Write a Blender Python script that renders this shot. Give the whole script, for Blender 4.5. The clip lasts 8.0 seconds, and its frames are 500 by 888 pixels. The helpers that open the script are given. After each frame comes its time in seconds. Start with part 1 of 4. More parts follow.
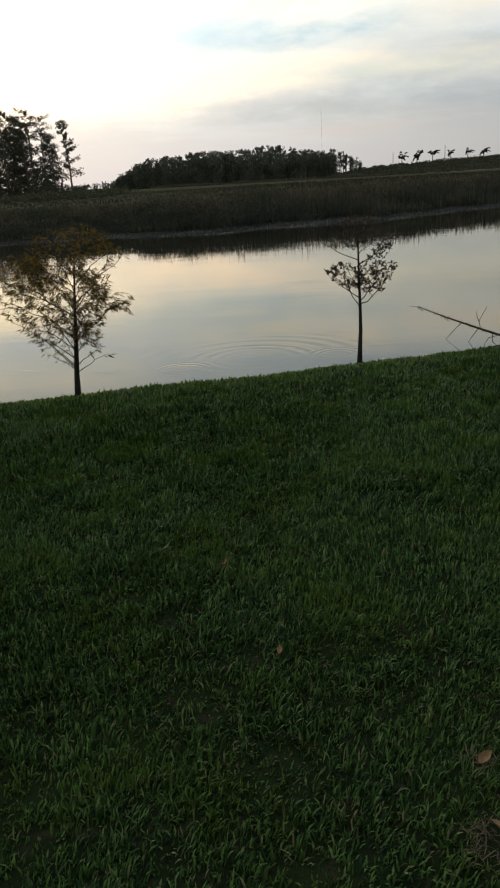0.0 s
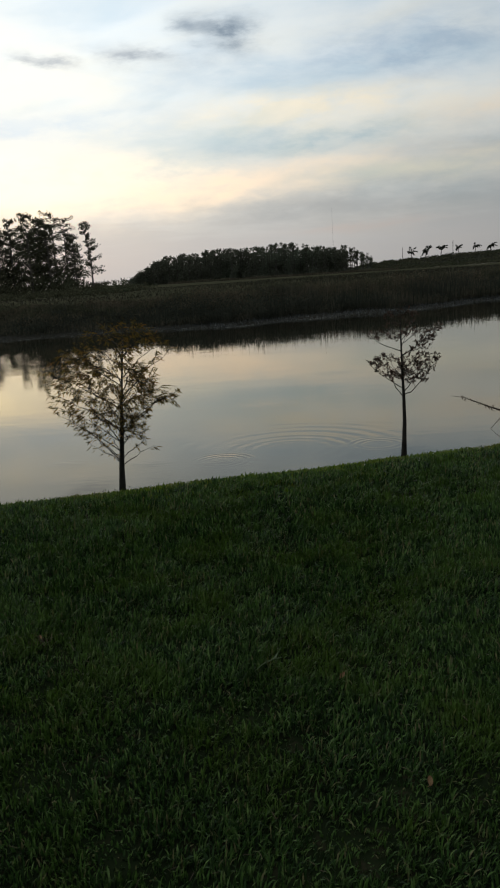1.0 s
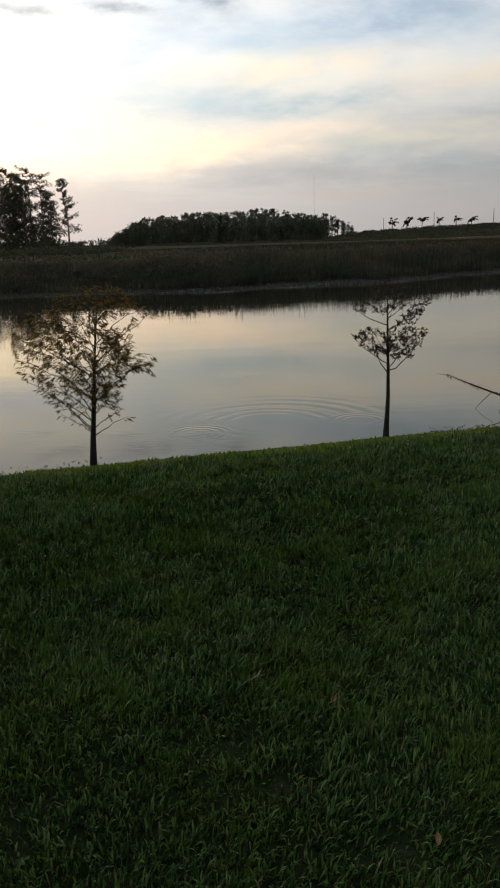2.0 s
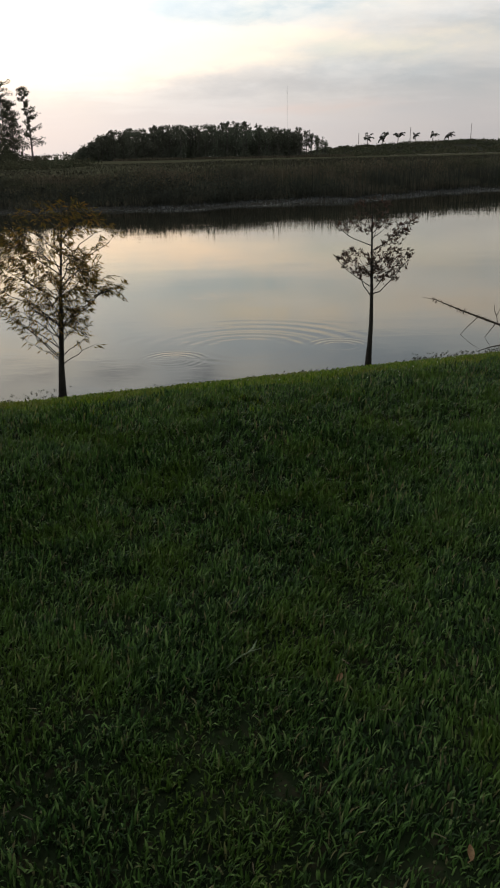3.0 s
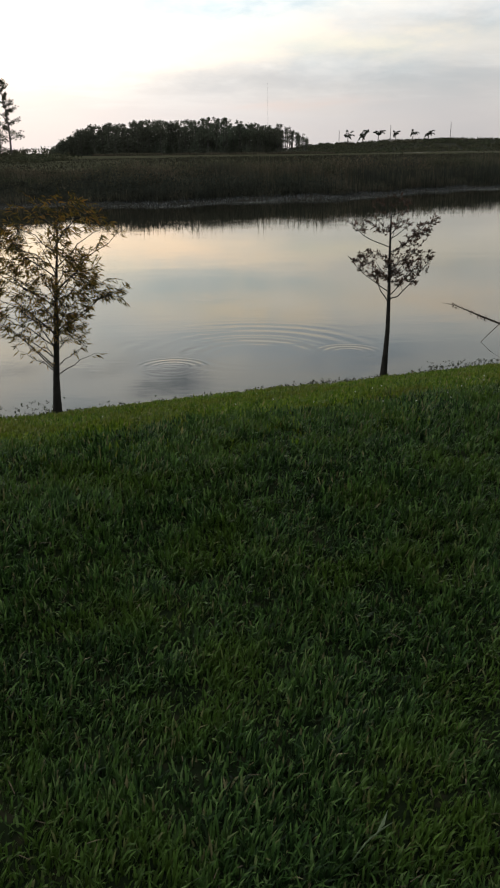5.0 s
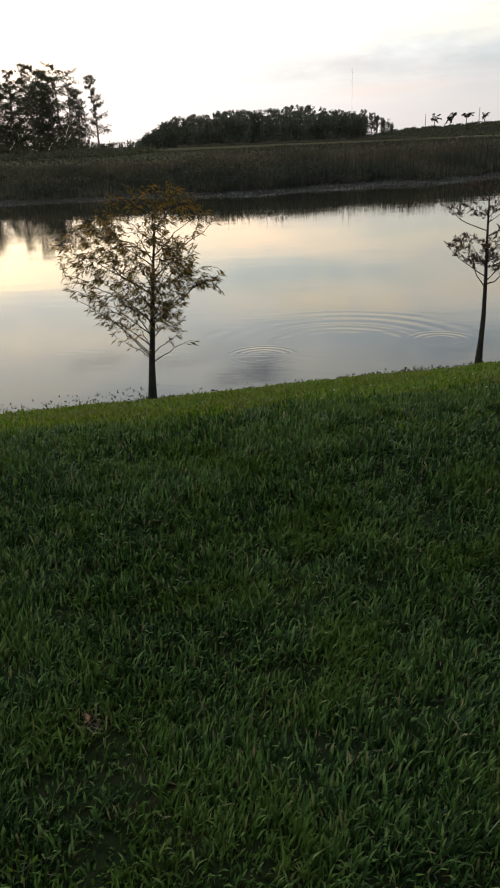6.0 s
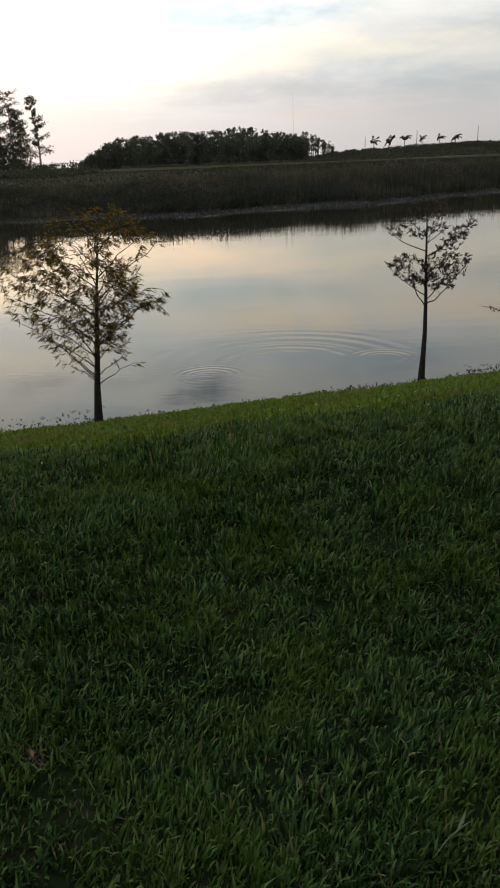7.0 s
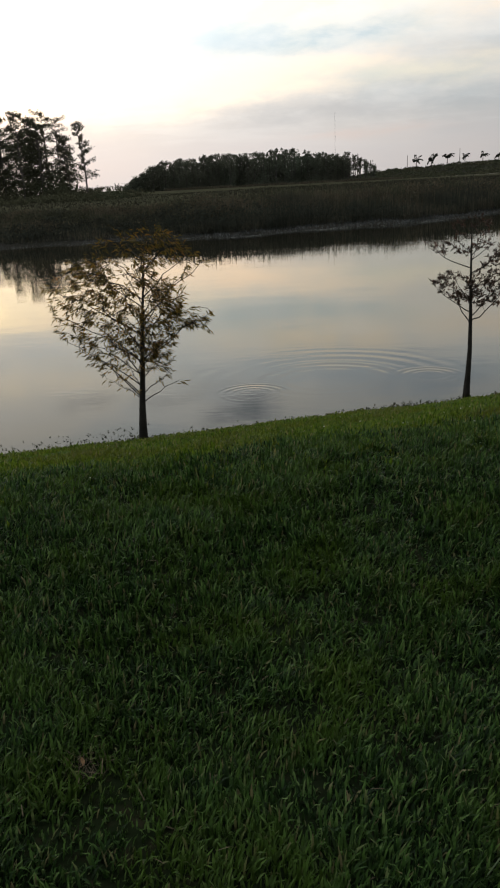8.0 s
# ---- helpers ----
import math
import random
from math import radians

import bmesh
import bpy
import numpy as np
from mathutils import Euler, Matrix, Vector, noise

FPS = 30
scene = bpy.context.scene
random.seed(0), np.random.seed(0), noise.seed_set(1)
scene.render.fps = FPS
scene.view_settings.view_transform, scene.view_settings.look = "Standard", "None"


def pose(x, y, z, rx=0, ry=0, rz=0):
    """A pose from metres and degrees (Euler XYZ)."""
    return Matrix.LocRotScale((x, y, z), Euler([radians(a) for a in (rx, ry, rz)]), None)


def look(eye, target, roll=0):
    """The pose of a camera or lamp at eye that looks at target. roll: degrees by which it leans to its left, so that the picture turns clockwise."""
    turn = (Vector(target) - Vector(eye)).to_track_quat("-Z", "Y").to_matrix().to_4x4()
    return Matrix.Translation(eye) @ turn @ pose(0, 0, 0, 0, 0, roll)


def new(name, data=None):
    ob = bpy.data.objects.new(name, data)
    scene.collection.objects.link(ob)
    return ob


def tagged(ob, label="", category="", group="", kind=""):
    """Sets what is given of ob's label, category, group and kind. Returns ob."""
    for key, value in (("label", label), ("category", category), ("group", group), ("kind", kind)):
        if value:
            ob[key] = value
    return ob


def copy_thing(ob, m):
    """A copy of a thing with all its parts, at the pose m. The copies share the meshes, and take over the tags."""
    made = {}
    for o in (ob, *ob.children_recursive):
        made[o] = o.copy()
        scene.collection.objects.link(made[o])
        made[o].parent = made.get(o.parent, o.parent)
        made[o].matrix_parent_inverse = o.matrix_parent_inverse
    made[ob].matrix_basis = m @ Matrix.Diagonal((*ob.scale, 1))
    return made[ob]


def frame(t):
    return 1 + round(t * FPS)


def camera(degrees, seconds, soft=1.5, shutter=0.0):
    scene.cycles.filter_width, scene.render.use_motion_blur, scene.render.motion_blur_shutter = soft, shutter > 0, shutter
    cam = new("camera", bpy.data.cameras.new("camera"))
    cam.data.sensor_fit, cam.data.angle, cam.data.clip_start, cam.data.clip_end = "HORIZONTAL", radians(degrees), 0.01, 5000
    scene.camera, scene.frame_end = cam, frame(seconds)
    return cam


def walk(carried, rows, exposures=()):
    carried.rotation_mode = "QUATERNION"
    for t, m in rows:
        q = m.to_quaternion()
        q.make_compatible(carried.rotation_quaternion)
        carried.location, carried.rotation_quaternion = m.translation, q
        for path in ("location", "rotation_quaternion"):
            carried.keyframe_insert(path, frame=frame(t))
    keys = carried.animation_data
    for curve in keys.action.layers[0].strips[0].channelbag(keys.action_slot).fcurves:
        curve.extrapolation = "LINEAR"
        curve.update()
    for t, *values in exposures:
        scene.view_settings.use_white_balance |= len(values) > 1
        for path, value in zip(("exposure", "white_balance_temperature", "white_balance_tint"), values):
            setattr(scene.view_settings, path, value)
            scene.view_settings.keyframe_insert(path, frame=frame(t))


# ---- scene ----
cam = camera(35.9, 8.0, soft=2.1)
PATH = [
    (0, (0.089, 0.061, 1.467), (0.046, 1.953, 0.821), -3.20),
    (0.2, (0.012, 0.107, 1.477), (0.016, 2.032, 0.935), -3.07),
    (0.5, (-0.117, 0.166, 1.482), (-0.081, 2.116, 1.041), -3.20),
    (0.7, (-0.198, 0.190, 1.486), (-0.176, 2.141, 1.046), -3.24),
    (1, (-0.308, 0.226, 1.489), (-0.377, 2.179, 1.065), -3.70),
    (1.2, (-0.351, 0.276, 1.489), (-0.415, 2.224, 1.041), -2.94),
    (2.3, (-0.366, 0.754, 1.488), (-0.346, 2.681, 0.954), -1.14),
    (2.5, (-0.373, 0.834, 1.481), (-0.333, 2.752, 0.917), -1.00),
    (2.7, (-0.381, 0.905, 1.475), (-0.336, 2.807, 0.860), -1.67),
    (3, (-0.422, 1.018, 1.445), (-0.362, 2.890, 0.745), -1.20),
    (3.2, (-0.464, 1.136, 1.431), (-0.413, 3.009, 0.731), -1.33),
    (3.5, (-0.525, 1.339, 1.432), (-0.436, 3.216, 0.748), -1.50),
    (3.7, (-0.558, 1.451, 1.425), (-0.435, 3.314, 0.706), -1.21),
    (4, (-0.622, 1.594, 1.405), (-0.466, 3.457, 0.695), -0.50),
    (4.2, (-0.645, 1.671, 1.405), (-0.485, 3.554, 0.748), -0.72),
    (5.3, (-0.771, 1.761, 1.419), (-0.670, 3.624, 0.699), -0.49),
    (5.5, (-0.799, 1.756, 1.410), (-0.708, 3.623, 0.699), -0.50),
    (5.8, (-0.838, 1.741, 1.405), (-0.889, 3.606, 0.685), -1.96),
    (6, (-0.853, 1.729, 1.398), (-0.948, 3.589, 0.670), -2.30),
    (6.3, (-0.847, 1.737, 1.406), (-0.940, 3.600, 0.684), -2.70),
    (6.5, (-0.842, 1.743, 1.402), (-0.888, 3.610, 0.686), -2.20),
    (6.8, (-0.830, 1.740, 1.416), (-0.807, 3.615, 0.721), -2.20),
    (7, (-0.835, 1.734, 1.413), (-0.798, 3.612, 0.725), -2.10),
    (7.5, (-0.849, 1.722, 1.411), (-0.856, 3.601, 0.726), -2.80),
    (7.7, (-0.848, 1.715, 1.411), (-0.876, 3.603, 0.749), -2.95),
    (8, (-0.855, 1.710, 1.407), (-0.923, 3.604, 0.769), -3.00),
]
STOPS = [(0, 0.08, 6300, 5), (0.5, -0.35, 6250, 5), (1, -0.40, 6250, 5), (2.5, -0.05, 6500, 10), (3, 0.12, 6450, 10), (3.2, 0.24, 6500, 9), (3.5, 0.13, 6500, 9), (3.7, 0.06, 6500, 9), (4, 0.2, 6500, 9), (4.2, 0.08, 6500, 9), (5.3, 0.40, 6350, 9),
         (5.5, 0.47, 6350, 9), (6, 0.56, 6400, 9), (6.5, 0.53, 6400, 9), (7, 0.23, 6350, 9), (7.5, 0.23, 6350, 9), (8, 0.08, 6400, 9)]
walk(cam, [(t, look(eye, target, roll)) for t, eye, target, roll in PATH], STOPS)

# ---- world, sun, exposure ----
SUN_AZ, SUN_EL = radians(-22), radians(7)     # low in the west, ahead and to the side, behind thin cloud
world = bpy.data.worlds.new("dusk_sky")
scene.world = world
world.use_nodes = True


class Nodes:
    """Short hand for a node tree."""

    def __init__(self, tree):
        self.tree = tree
        tree.nodes.clear()

    def add(self, kind, ins=None, **props):
        n = self.tree.nodes.new(kind)
        for k, v in props.items():
            if k == "operation":
                n.operation = v
            elif k == "data_type":
                n.data_type = v
            elif k == "blend_type":
                n.blend_type = v
            elif k == "noise_dimensions":
                n.noise_dimensions = v
            elif k == "sky_type":
                n.sky_type = v
            elif k == "wave_type":
                n.wave_type = v
        for key, v in (ins or {}).items():
            self.put(n, key, v)
        return n

    def put(self, n, key, v):
        if isinstance(v, bpy.types.NodeSocket):
            self.tree.links.new(v, n.inputs[key])
        else:
            n.inputs[key].default_value = v

    def math(self, op, a, b=0.0, c=0.0):
        n = self.add("ShaderNodeMath", {0: a, 1: b, 2: c}, operation=op)
        return n.outputs[0]

    def remap(self, v, a, b, c=0.0, d=1.0):
        n = self.add("ShaderNodeMapRange", {0: v, 1: a, 2: b, 3: c, 4: d})
        n.interpolation_type = "SMOOTHSTEP"
        return n.outputs[0]

    def mix(self, f, a, b, blend="MIX"):
        n = self.add("ShaderNodeMix", data_type="RGBA", blend_type=blend)
        self.put(n, 0, f)
        self.put(n, 6, a if isinstance(a, bpy.types.NodeSocket) else (*a, 1))
        self.put(n, 7, b if isinstance(b, bpy.types.NodeSocket) else (*b, 1))
        return n.outputs[2]

    def ramp(self, f, stops):
        n = self.add("ShaderNodeValToRGB", {0: f})
        e = n.color_ramp.elements
        while len(e) < len(stops):
            e.new(0.5)
        for el, (p, c) in zip(e, stops):
            el.position, el.color = p, (*c, 1)
        return n.outputs[0]

    def noise(self, vec, scale, detail=4, rough=0.55, warp=0.0):
        n = self.add("ShaderNodeTexNoise", {"Vector": vec, "Scale": scale, "Detail": detail, "Roughness": rough, "Distortion": warp})
        return n.outputs[0]

    def combine(self, x, y, z):
        return self.add("ShaderNodeCombineXYZ", {0: x, 1: y, 2: z}).outputs[0]


def build_sky(tree):
    g = Nodes(tree)
    way = g.add("ShaderNodeTexCoord").outputs["Generated"]
    sp = g.add("ShaderNodeSeparateXYZ", {0: way})
    x, y, z = sp.outputs
    up = g.math("MAXIMUM", z, 0.0)
    # clear evening air, from the atmosphere model
    air = g.add("ShaderNodeTexSky", sky_type="NISHITA")
    air.sun_disc, air.sun_elevation, air.sun_rotation = False, SUN_EL, SUN_AZ
    air.air_density, air.dust_density = 1.4, 2.0
    air_col = g.mix(1.0, air.outputs[0], (0.004, 0.004, 0.005), "MULTIPLY")
    # veil of high cloud, lit from the low sun
    veil = g.ramp(up, [(0.0, (0.60, 0.565, 0.555)), (0.045, (0.63, 0.60, 0.59)), (0.08, (0.63, 0.615, 0.605)), (0.12, (0.84, 0.80, 0.74)),
                       (0.20, (1.0, 1.03, 1.045)), (0.28, (0.94, 1.0, 1.06)), (0.50, (0.76, 0.79, 0.82)), (1.0, (0.62, 0.65, 0.67))])
    flat = g.math("ADD", up, 0.10)
    px, py = g.math("DIVIDE", x, flat), g.math("DIVIDE", y, flat)
    plane = g.combine(px, g.math("MULTIPLY", py, 1.25), 0.0)
    big = g.noise(plane, 0.9, 5, 0.52, 0.5)
    fine = g.noise(plane, 2.6, 6, 0.6, 0.4)
    cloud = g.remap(g.math("ADD", g.math("MULTIPLY", big, 0.7), g.math("MULTIPLY", fine, 0.3)), 0.42, 0.62)
    col = g.mix(g.math("MULTIPLY", g.math("MULTIPLY", cloud, g.remap(up, 0.02, 0.12)), 0.45), veil, (1.02, 0.99, 0.94))
    # cloud banks by bearing and height, with ragged edges
    ahead = g.math("MAXIMUM", y, 0.05)
    u0, v0 = g.math("DIVIDE", x, ahead), g.math("DIVIDE", z, ahead)
    at = g.combine(g.math("MULTIPLY", u0, 5.0), g.math("MULTIPLY", v0, 14.0), 0.0)
    at2 = g.combine(g.math("MULTIPLY", u0, 5.0), g.math("MULTIPLY", v0, 14.0), 7.0)
    u = g.math("ADD", u0, g.math("MULTIPLY", g.math("SUBTRACT", g.noise(at, 1.6, 7, 0.66), 0.5), 0.20))
    v = g.math("ADD", v0, g.math("MULTIPLY", g.math("SUBTRACT", g.noise(at2, 1.5, 7, 0.66), 0.5), 0.042))
    wisp = g.remap(g.noise(at, 3.0, 7, 0.62, 0.25), 0.32, 0.66, 0.48, 1.22)

    uh, vh = g.math("MULTIPLY", g.math("ADD", u0, u), 0.5), g.math("MULTIPLY", g.math("ADD", v0, v), 0.5)

    def bank(col, cu, cv, wide, high, slope, tint, much, firm=False):
        du = g.math("SUBTRACT", uh if firm else u, cu)
        dv = g.math("SUBTRACT", g.math("SUBTRACT", vh if firm else v, cv), g.math("MULTIPLY", du, slope))
        r = g.math("ADD", g.math("POWER", g.math("ABSOLUTE", g.math("DIVIDE", du, wide)), 2.0), g.math("POWER", g.math("ABSOLUTE", g.math("DIVIDE", dv, high)), 2.0))
        f = g.math("MULTIPLY", g.math("EXPONENT", g.math("MULTIPLY", r, -0.9)), g.math("MULTIPLY", wisp, much))
        return g.mix(g.math("MINIMUM", f, 1.0), col, tint)

    dusk_blue, grey = (0.47, 0.66, 0.75), (0.52, 0.54, 0.545)
    col = bank(col, -0.46, 0.26, 0.17, 0.08, 0.0, (1.02, 1.03, 1.05), 0.8)
    col = bank(col, 0.19, 0.258, 0.14, 0.036, 0.1, (0.66, 0.75, 0.86), 0.95)
    col = bank(col, -0.08, 0.240, 0.12, 0.020, -0.1, (0.70, 0.80, 0.90), 0.6)
    col = bank(col, 0.03, 0.192, 0.17, 0.021, 0.05, (1.20, 1.04, 0.83), 1.1)
    col = bank(col, -0.25, 0.215, 0.12, 0.026, 0.0, (1.02, 0.98, 0.90), 0.7)
    col = bank(col, 0.33, 0.182, 0.10, 0.020, 0.1, (1.14, 0.98, 0.82), 1.0)
    col = bank(col, 0.28, 0.132, 0.13, 0.022, 0.05, (0.56, 0.61, 0.65), 1.0)
    col = bank(col, -0.10, 0.165, 0.15, 0.020, -0.05, dusk_blue, 0.45)
    col = bank(col, 0.05, 0.153, 0.14, 0.017, 0.08, (0.53, 0.65, 0.72), 0.95)
    col = bank(col, -0.33, 0.130, 0.24, 0.034, -0.04, (1.40, 1.15, 0.88), 1.6)
    col = bank(col, -0.44, 0.145, 0.14, 0.040, 0.0, (2.15, 1.64, 1.02), 1.2)
    col = bank(col, -0.29, 0.198, 0.17, 0.027, -0.05, (0.74, 0.83, 0.93), 0.95)
    col = bank(col, -0.36, 0.245, 0.13, 0.026, -0.05, (1.26, 1.15, 0.99), 0.9)
    col = bank(col, -0.02, 0.112, 0.19, 0.017, 0.07, (1.28, 0.99, 0.76), 1.0)
    col = bank(col, 0.18, 0.118, 0.14, 0.016, 0.06, (0.98, 0.88, 0.72), 0.9)
    col = bank(col, 0.21, 0.082, 0.16, 0.022, 0.0, grey, 0.6)
    col = bank(col, 0.05, 0.074, 0.12, 0.014, 0.05, (0.52, 0.52, 0.525), 0.7)
    col = bank(col, 0.12, 0.052, 0.09, 0.006, 0.08, (0.67, 0.59, 0.56), 0.75)
    # torn, streaked detail in all of the cloud
    streak = g.combine(g.math("ADD", g.math("MULTIPLY", u0, 5.0), g.math("MULTIPLY", v0, 3.0)), g.math("SUBTRACT", g.math("MULTIPLY", v0, 16.0), g.math("MULTIPLY", u0, 1.6)), 3.0)
    tear = g.noise(streak, 1.0, 7, 0.52, 0.35)
    tear_tint = g.ramp(tear, [(0.30, (0.84, 0.93, 1.0)), (0.47, (0.97, 0.985, 1.0)), (0.56, (1.0, 0.985, 0.965)), (0.72, (1.0, 0.95, 0.88))])
    lift = g.add("ShaderNodeVectorMath", {0: tear_tint, 3: g.remap(tear, 0.3, 0.7, 1.0, 1.14)}, operation="SCALE").outputs[0]
    col = g.mix(g.remap(up, 0.05, 0.13, 0.25, 1.0), col, g.mix(1.0, col, lift, "MULTIPLY"))
    scud = (0.30, 0.37, 0.46)
    col = bank(col, -0.030, 0.284, 0.033, 0.020, 0.05, scud, 1.05, True)
    col = bank(col, -0.068, 0.296, 0.022, 0.011, 0.0, (0.36, 0.43, 0.52), 0.8, True)
    col = bank(col, -0.14, 0.268, 0.045, 0.010, -0.2, (0.42, 0.47, 0.55), 0.8)
    col = bank(col, -0.25, 0.268, 0.032, 0.007, -0.25, (0.42, 0.47, 0.55), 0.8)
    # glow round the hidden sun
    sun = (math.sin(SUN_AZ) * math.cos(SUN_EL + 0.09), math.cos(SUN_AZ) * math.cos(SUN_EL + 0.09), math.sin(SUN_EL + 0.09))
    dot = g.add("ShaderNodeVectorMath", {0: way, 1: sun}, operation="DOT_PRODUCT").outputs["Value"]
    glow = g.math("POWER", g.math("MAXIMUM", dot, 0.0), 40.0)
    col = g.mix(g.math("MULTIPLY", glow, g.remap(up, 0.02, 0.15, 0.0, 0.28)), col, (1.22, 1.16, 1.06))
    # the eastern half of the sky is already dimmer
    east = g.remap(y, -0.8, 0.75, 0.42, 1.0)
    dim = g.add("ShaderNodeVectorMath", {0: col, 3: east}, operation="SCALE").outputs[0]
    # and thins out northwards, away from the sun
    north = g.remap(u0, -0.25, 0.40, 1.16, 0.76)
    dim = g.add("ShaderNodeVectorMath", {0: dim, 3: north}, operation="SCALE").outputs[0]
    total = g.mix(1.0, dim, air_col, "ADD")
    back = g.add("ShaderNodeBackground", {0: total, 1: 1.0})
    g.add("ShaderNodeOutputWorld", {0: back.outputs[0]})


build_sky(world.node_tree)
lamp = bpy.data.lights.new("sun", "SUN")
lamp.energy, lamp.angle, lamp.color = 0.25, radians(170), (1.0, 0.88, 0.70)
sun_lamp = new("sun", lamp)
sun_lamp.matrix_world = look((0, 0, 60), (-math.sin(SUN_AZ) * 100, -math.cos(SUN_AZ) * 100, 60 - 100 * math.tan(SUN_EL + 0.05)))


# ---- materials ----
def material(name):
    m = bpy.data.materials.new(name)
    m.use_nodes = True
    return m, Nodes(m.node_tree)


def finish(g, surface):
    g.add("ShaderNodeOutputMaterial", {0: surface})


def bumped(g, height, strength, distance):
    return g.add("ShaderNodeBump", {"Height": height, "Strength": strength, "Distance": distance}).outputs[0]


def blade_material(name, stops, through_light=0.35, rough=0.5, patch=None, patch_scale=0.8, gloss=0.2, patch_much=0.6):
    """Leaf or grass blade: colour by blade, a patchy second colour over the ground, light that comes through."""
    m, g = material(name)
    geo = g.add("ShaderNodeNewGeometry")
    col = g.ramp(geo.outputs["Random Per Island"], stops)
    place = g.add("ShaderNodeTexCoord").outputs["Object"]
    if patch:
        f = g.remap(g.noise(place, patch_scale, 4), 0.42, 0.66)
        col = g.mix(g.math("MULTIPLY", f, patch_much), col, patch)
    grain = g.remap(g.noise(place, 60, 2), 0.3, 0.7, 0.75, 1.2)
    col = g.add("ShaderNodeVectorMath", {0: col, 3: grain}, operation="SCALE").outputs[0]
    face = g.add("ShaderNodeBsdfPrincipled", {"Base Color": col, "Roughness": rough, "Specular IOR Level": gloss})
    thin = g.add("ShaderNodeBsdfTranslucent", {"Color": col})
    both = g.add("ShaderNodeMixShader", {0: through_light, 1: face.outputs[0], 2: thin.outputs[0]})
    finish(g, both.outputs[0])
    return m


def surface_material(name, a, b, c, scale, rough=0.9, bump=0.4, depth=0.02, gloss=0.0):
    """Earth, thatch, bark: three colours at two scales, with relief."""
    m, g = material(name)
    place = g.add("ShaderNodeTexCoord").outputs["Object"]
    n1, n2 = g.noise(place, scale, 5), g.noise(place, scale * 9, 4)
    col = g.mix(g.remap(n1, 0.35, 0.65), a, b)
    col = g.mix(g.remap(n2, 0.5, 0.72), col, c)
    nor = bumped(g, n2, bump, depth)
    face = g.add("ShaderNodeBsdfPrincipled", {"Base Color": col, "Roughness": rough, "Normal": nor, "Specular IOR Level": gloss})
    finish(g, face.outputs[0])
    return m


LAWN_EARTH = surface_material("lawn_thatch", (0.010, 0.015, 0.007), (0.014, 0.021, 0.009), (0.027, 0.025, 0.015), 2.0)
BANK_EARTH = surface_material("bank_earth", (0.024, 0.024, 0.020), (0.036, 0.034, 0.028), (0.055, 0.052, 0.045), 0.4)
SHORE_MUD = surface_material("shore_mud", (0.050, 0.044, 0.038), (0.075, 0.065, 0.056), (0.11, 0.098, 0.085), 3.0)
FIELD_EARTH = surface_material("dry_field", (0.052, 0.054, 0.034), (0.070, 0.066, 0.042), (0.090, 0.084, 0.055), 0.03)
LEVEE_EARTH = surface_material("levee_grass", (0.032, 0.034, 0.025), (0.041, 0.041, 0.031), (0.054, 0.051, 0.039), 0.03)
TRACK_EARTH = surface_material("pale_track", (0.20, 0.185, 0.145), (0.24, 0.22, 0.17), (0.16, 0.15, 0.12), 0.3)
BARK = surface_material("grey_brown_bark", (0.029, 0.027, 0.024), (0.045, 0.042, 0.036), (0.017, 0.016, 0.015), 9.0, 0.92, 0.8, 0.01)
DEAD_BARK = surface_material("dead_bark", (0.060, 0.048, 0.040), (0.095, 0.078, 0.062), (0.035, 0.030, 0.026), 12.0, 0.9, 0.7, 0.006)
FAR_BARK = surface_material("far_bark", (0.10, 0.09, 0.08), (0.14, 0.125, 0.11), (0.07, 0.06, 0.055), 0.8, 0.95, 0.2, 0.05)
POLE_WOOD = surface_material("weathered_pole", (0.10, 0.09, 0.08), (0.13, 0.12, 0.11), (0.08, 0.07, 0.06), 0.6, 0.9, 0.2, 0.02)

GRASS = blade_material("lawn_blade", [(0.0, (0.010, 0.021, 0.007)), (0.3, (0.022, 0.049, 0.014)), (0.6, (0.044, 0.095, 0.022)), (0.85, (0.090, 0.162, 0.039)),
                                      (0.94, (0.145, 0.212, 0.074)), (0.97, (0.135, 0.130, 0.060)), (1.0, (0.19, 0.165, 0.085))], 0.32, 0.36, (0.068, 0.114, 0.011), 2.2, 0.10, 0.5)
BANK_GRASS = blade_material("bank_blade", [(0.0, (0.043, 0.088, 0.007)), (0.5, (0.096, 0.160, 0.012)), (0.9, (0.158, 0.220, 0.020)),
                                           (1.0, (0.26, 0.22, 0.09))], 0.45, 0.5, (0.125, 0.120, 0.018), 1.6)
PALE_BLADE = blade_material("pale_green_blade", [(0.0, (0.09, 0.135, 0.065)), (1.0, (0.14, 0.18, 0.095))], 0.3, 0.4)
STRAW = blade_material("straw", [(0.0, (0.052, 0.038, 0.024)), (0.5, (0.086, 0.066, 0.040)), (1.0, (0.145, 0.115, 0.070))], 0.15, 0.7)
WEED = blade_material("shore_weed", [(0.0, (0.025, 0.035, 0.015)), (0.6, (0.045, 0.055, 0.022)), (1.0, (0.10, 0.075, 0.035))], 0.3, 0.5)
REED = blade_material("reed_blade", [(0.0, (0.080, 0.082, 0.060)), (0.5, (0.115, 0.106, 0.077)), (0.9, (0.150, 0.130, 0.092)),
                                     (1.0, (0.17, 0.15, 0.11))], 0.2, 0.8, (0.036, 0.043, 0.036), 0.20, 0.0, 0.85)
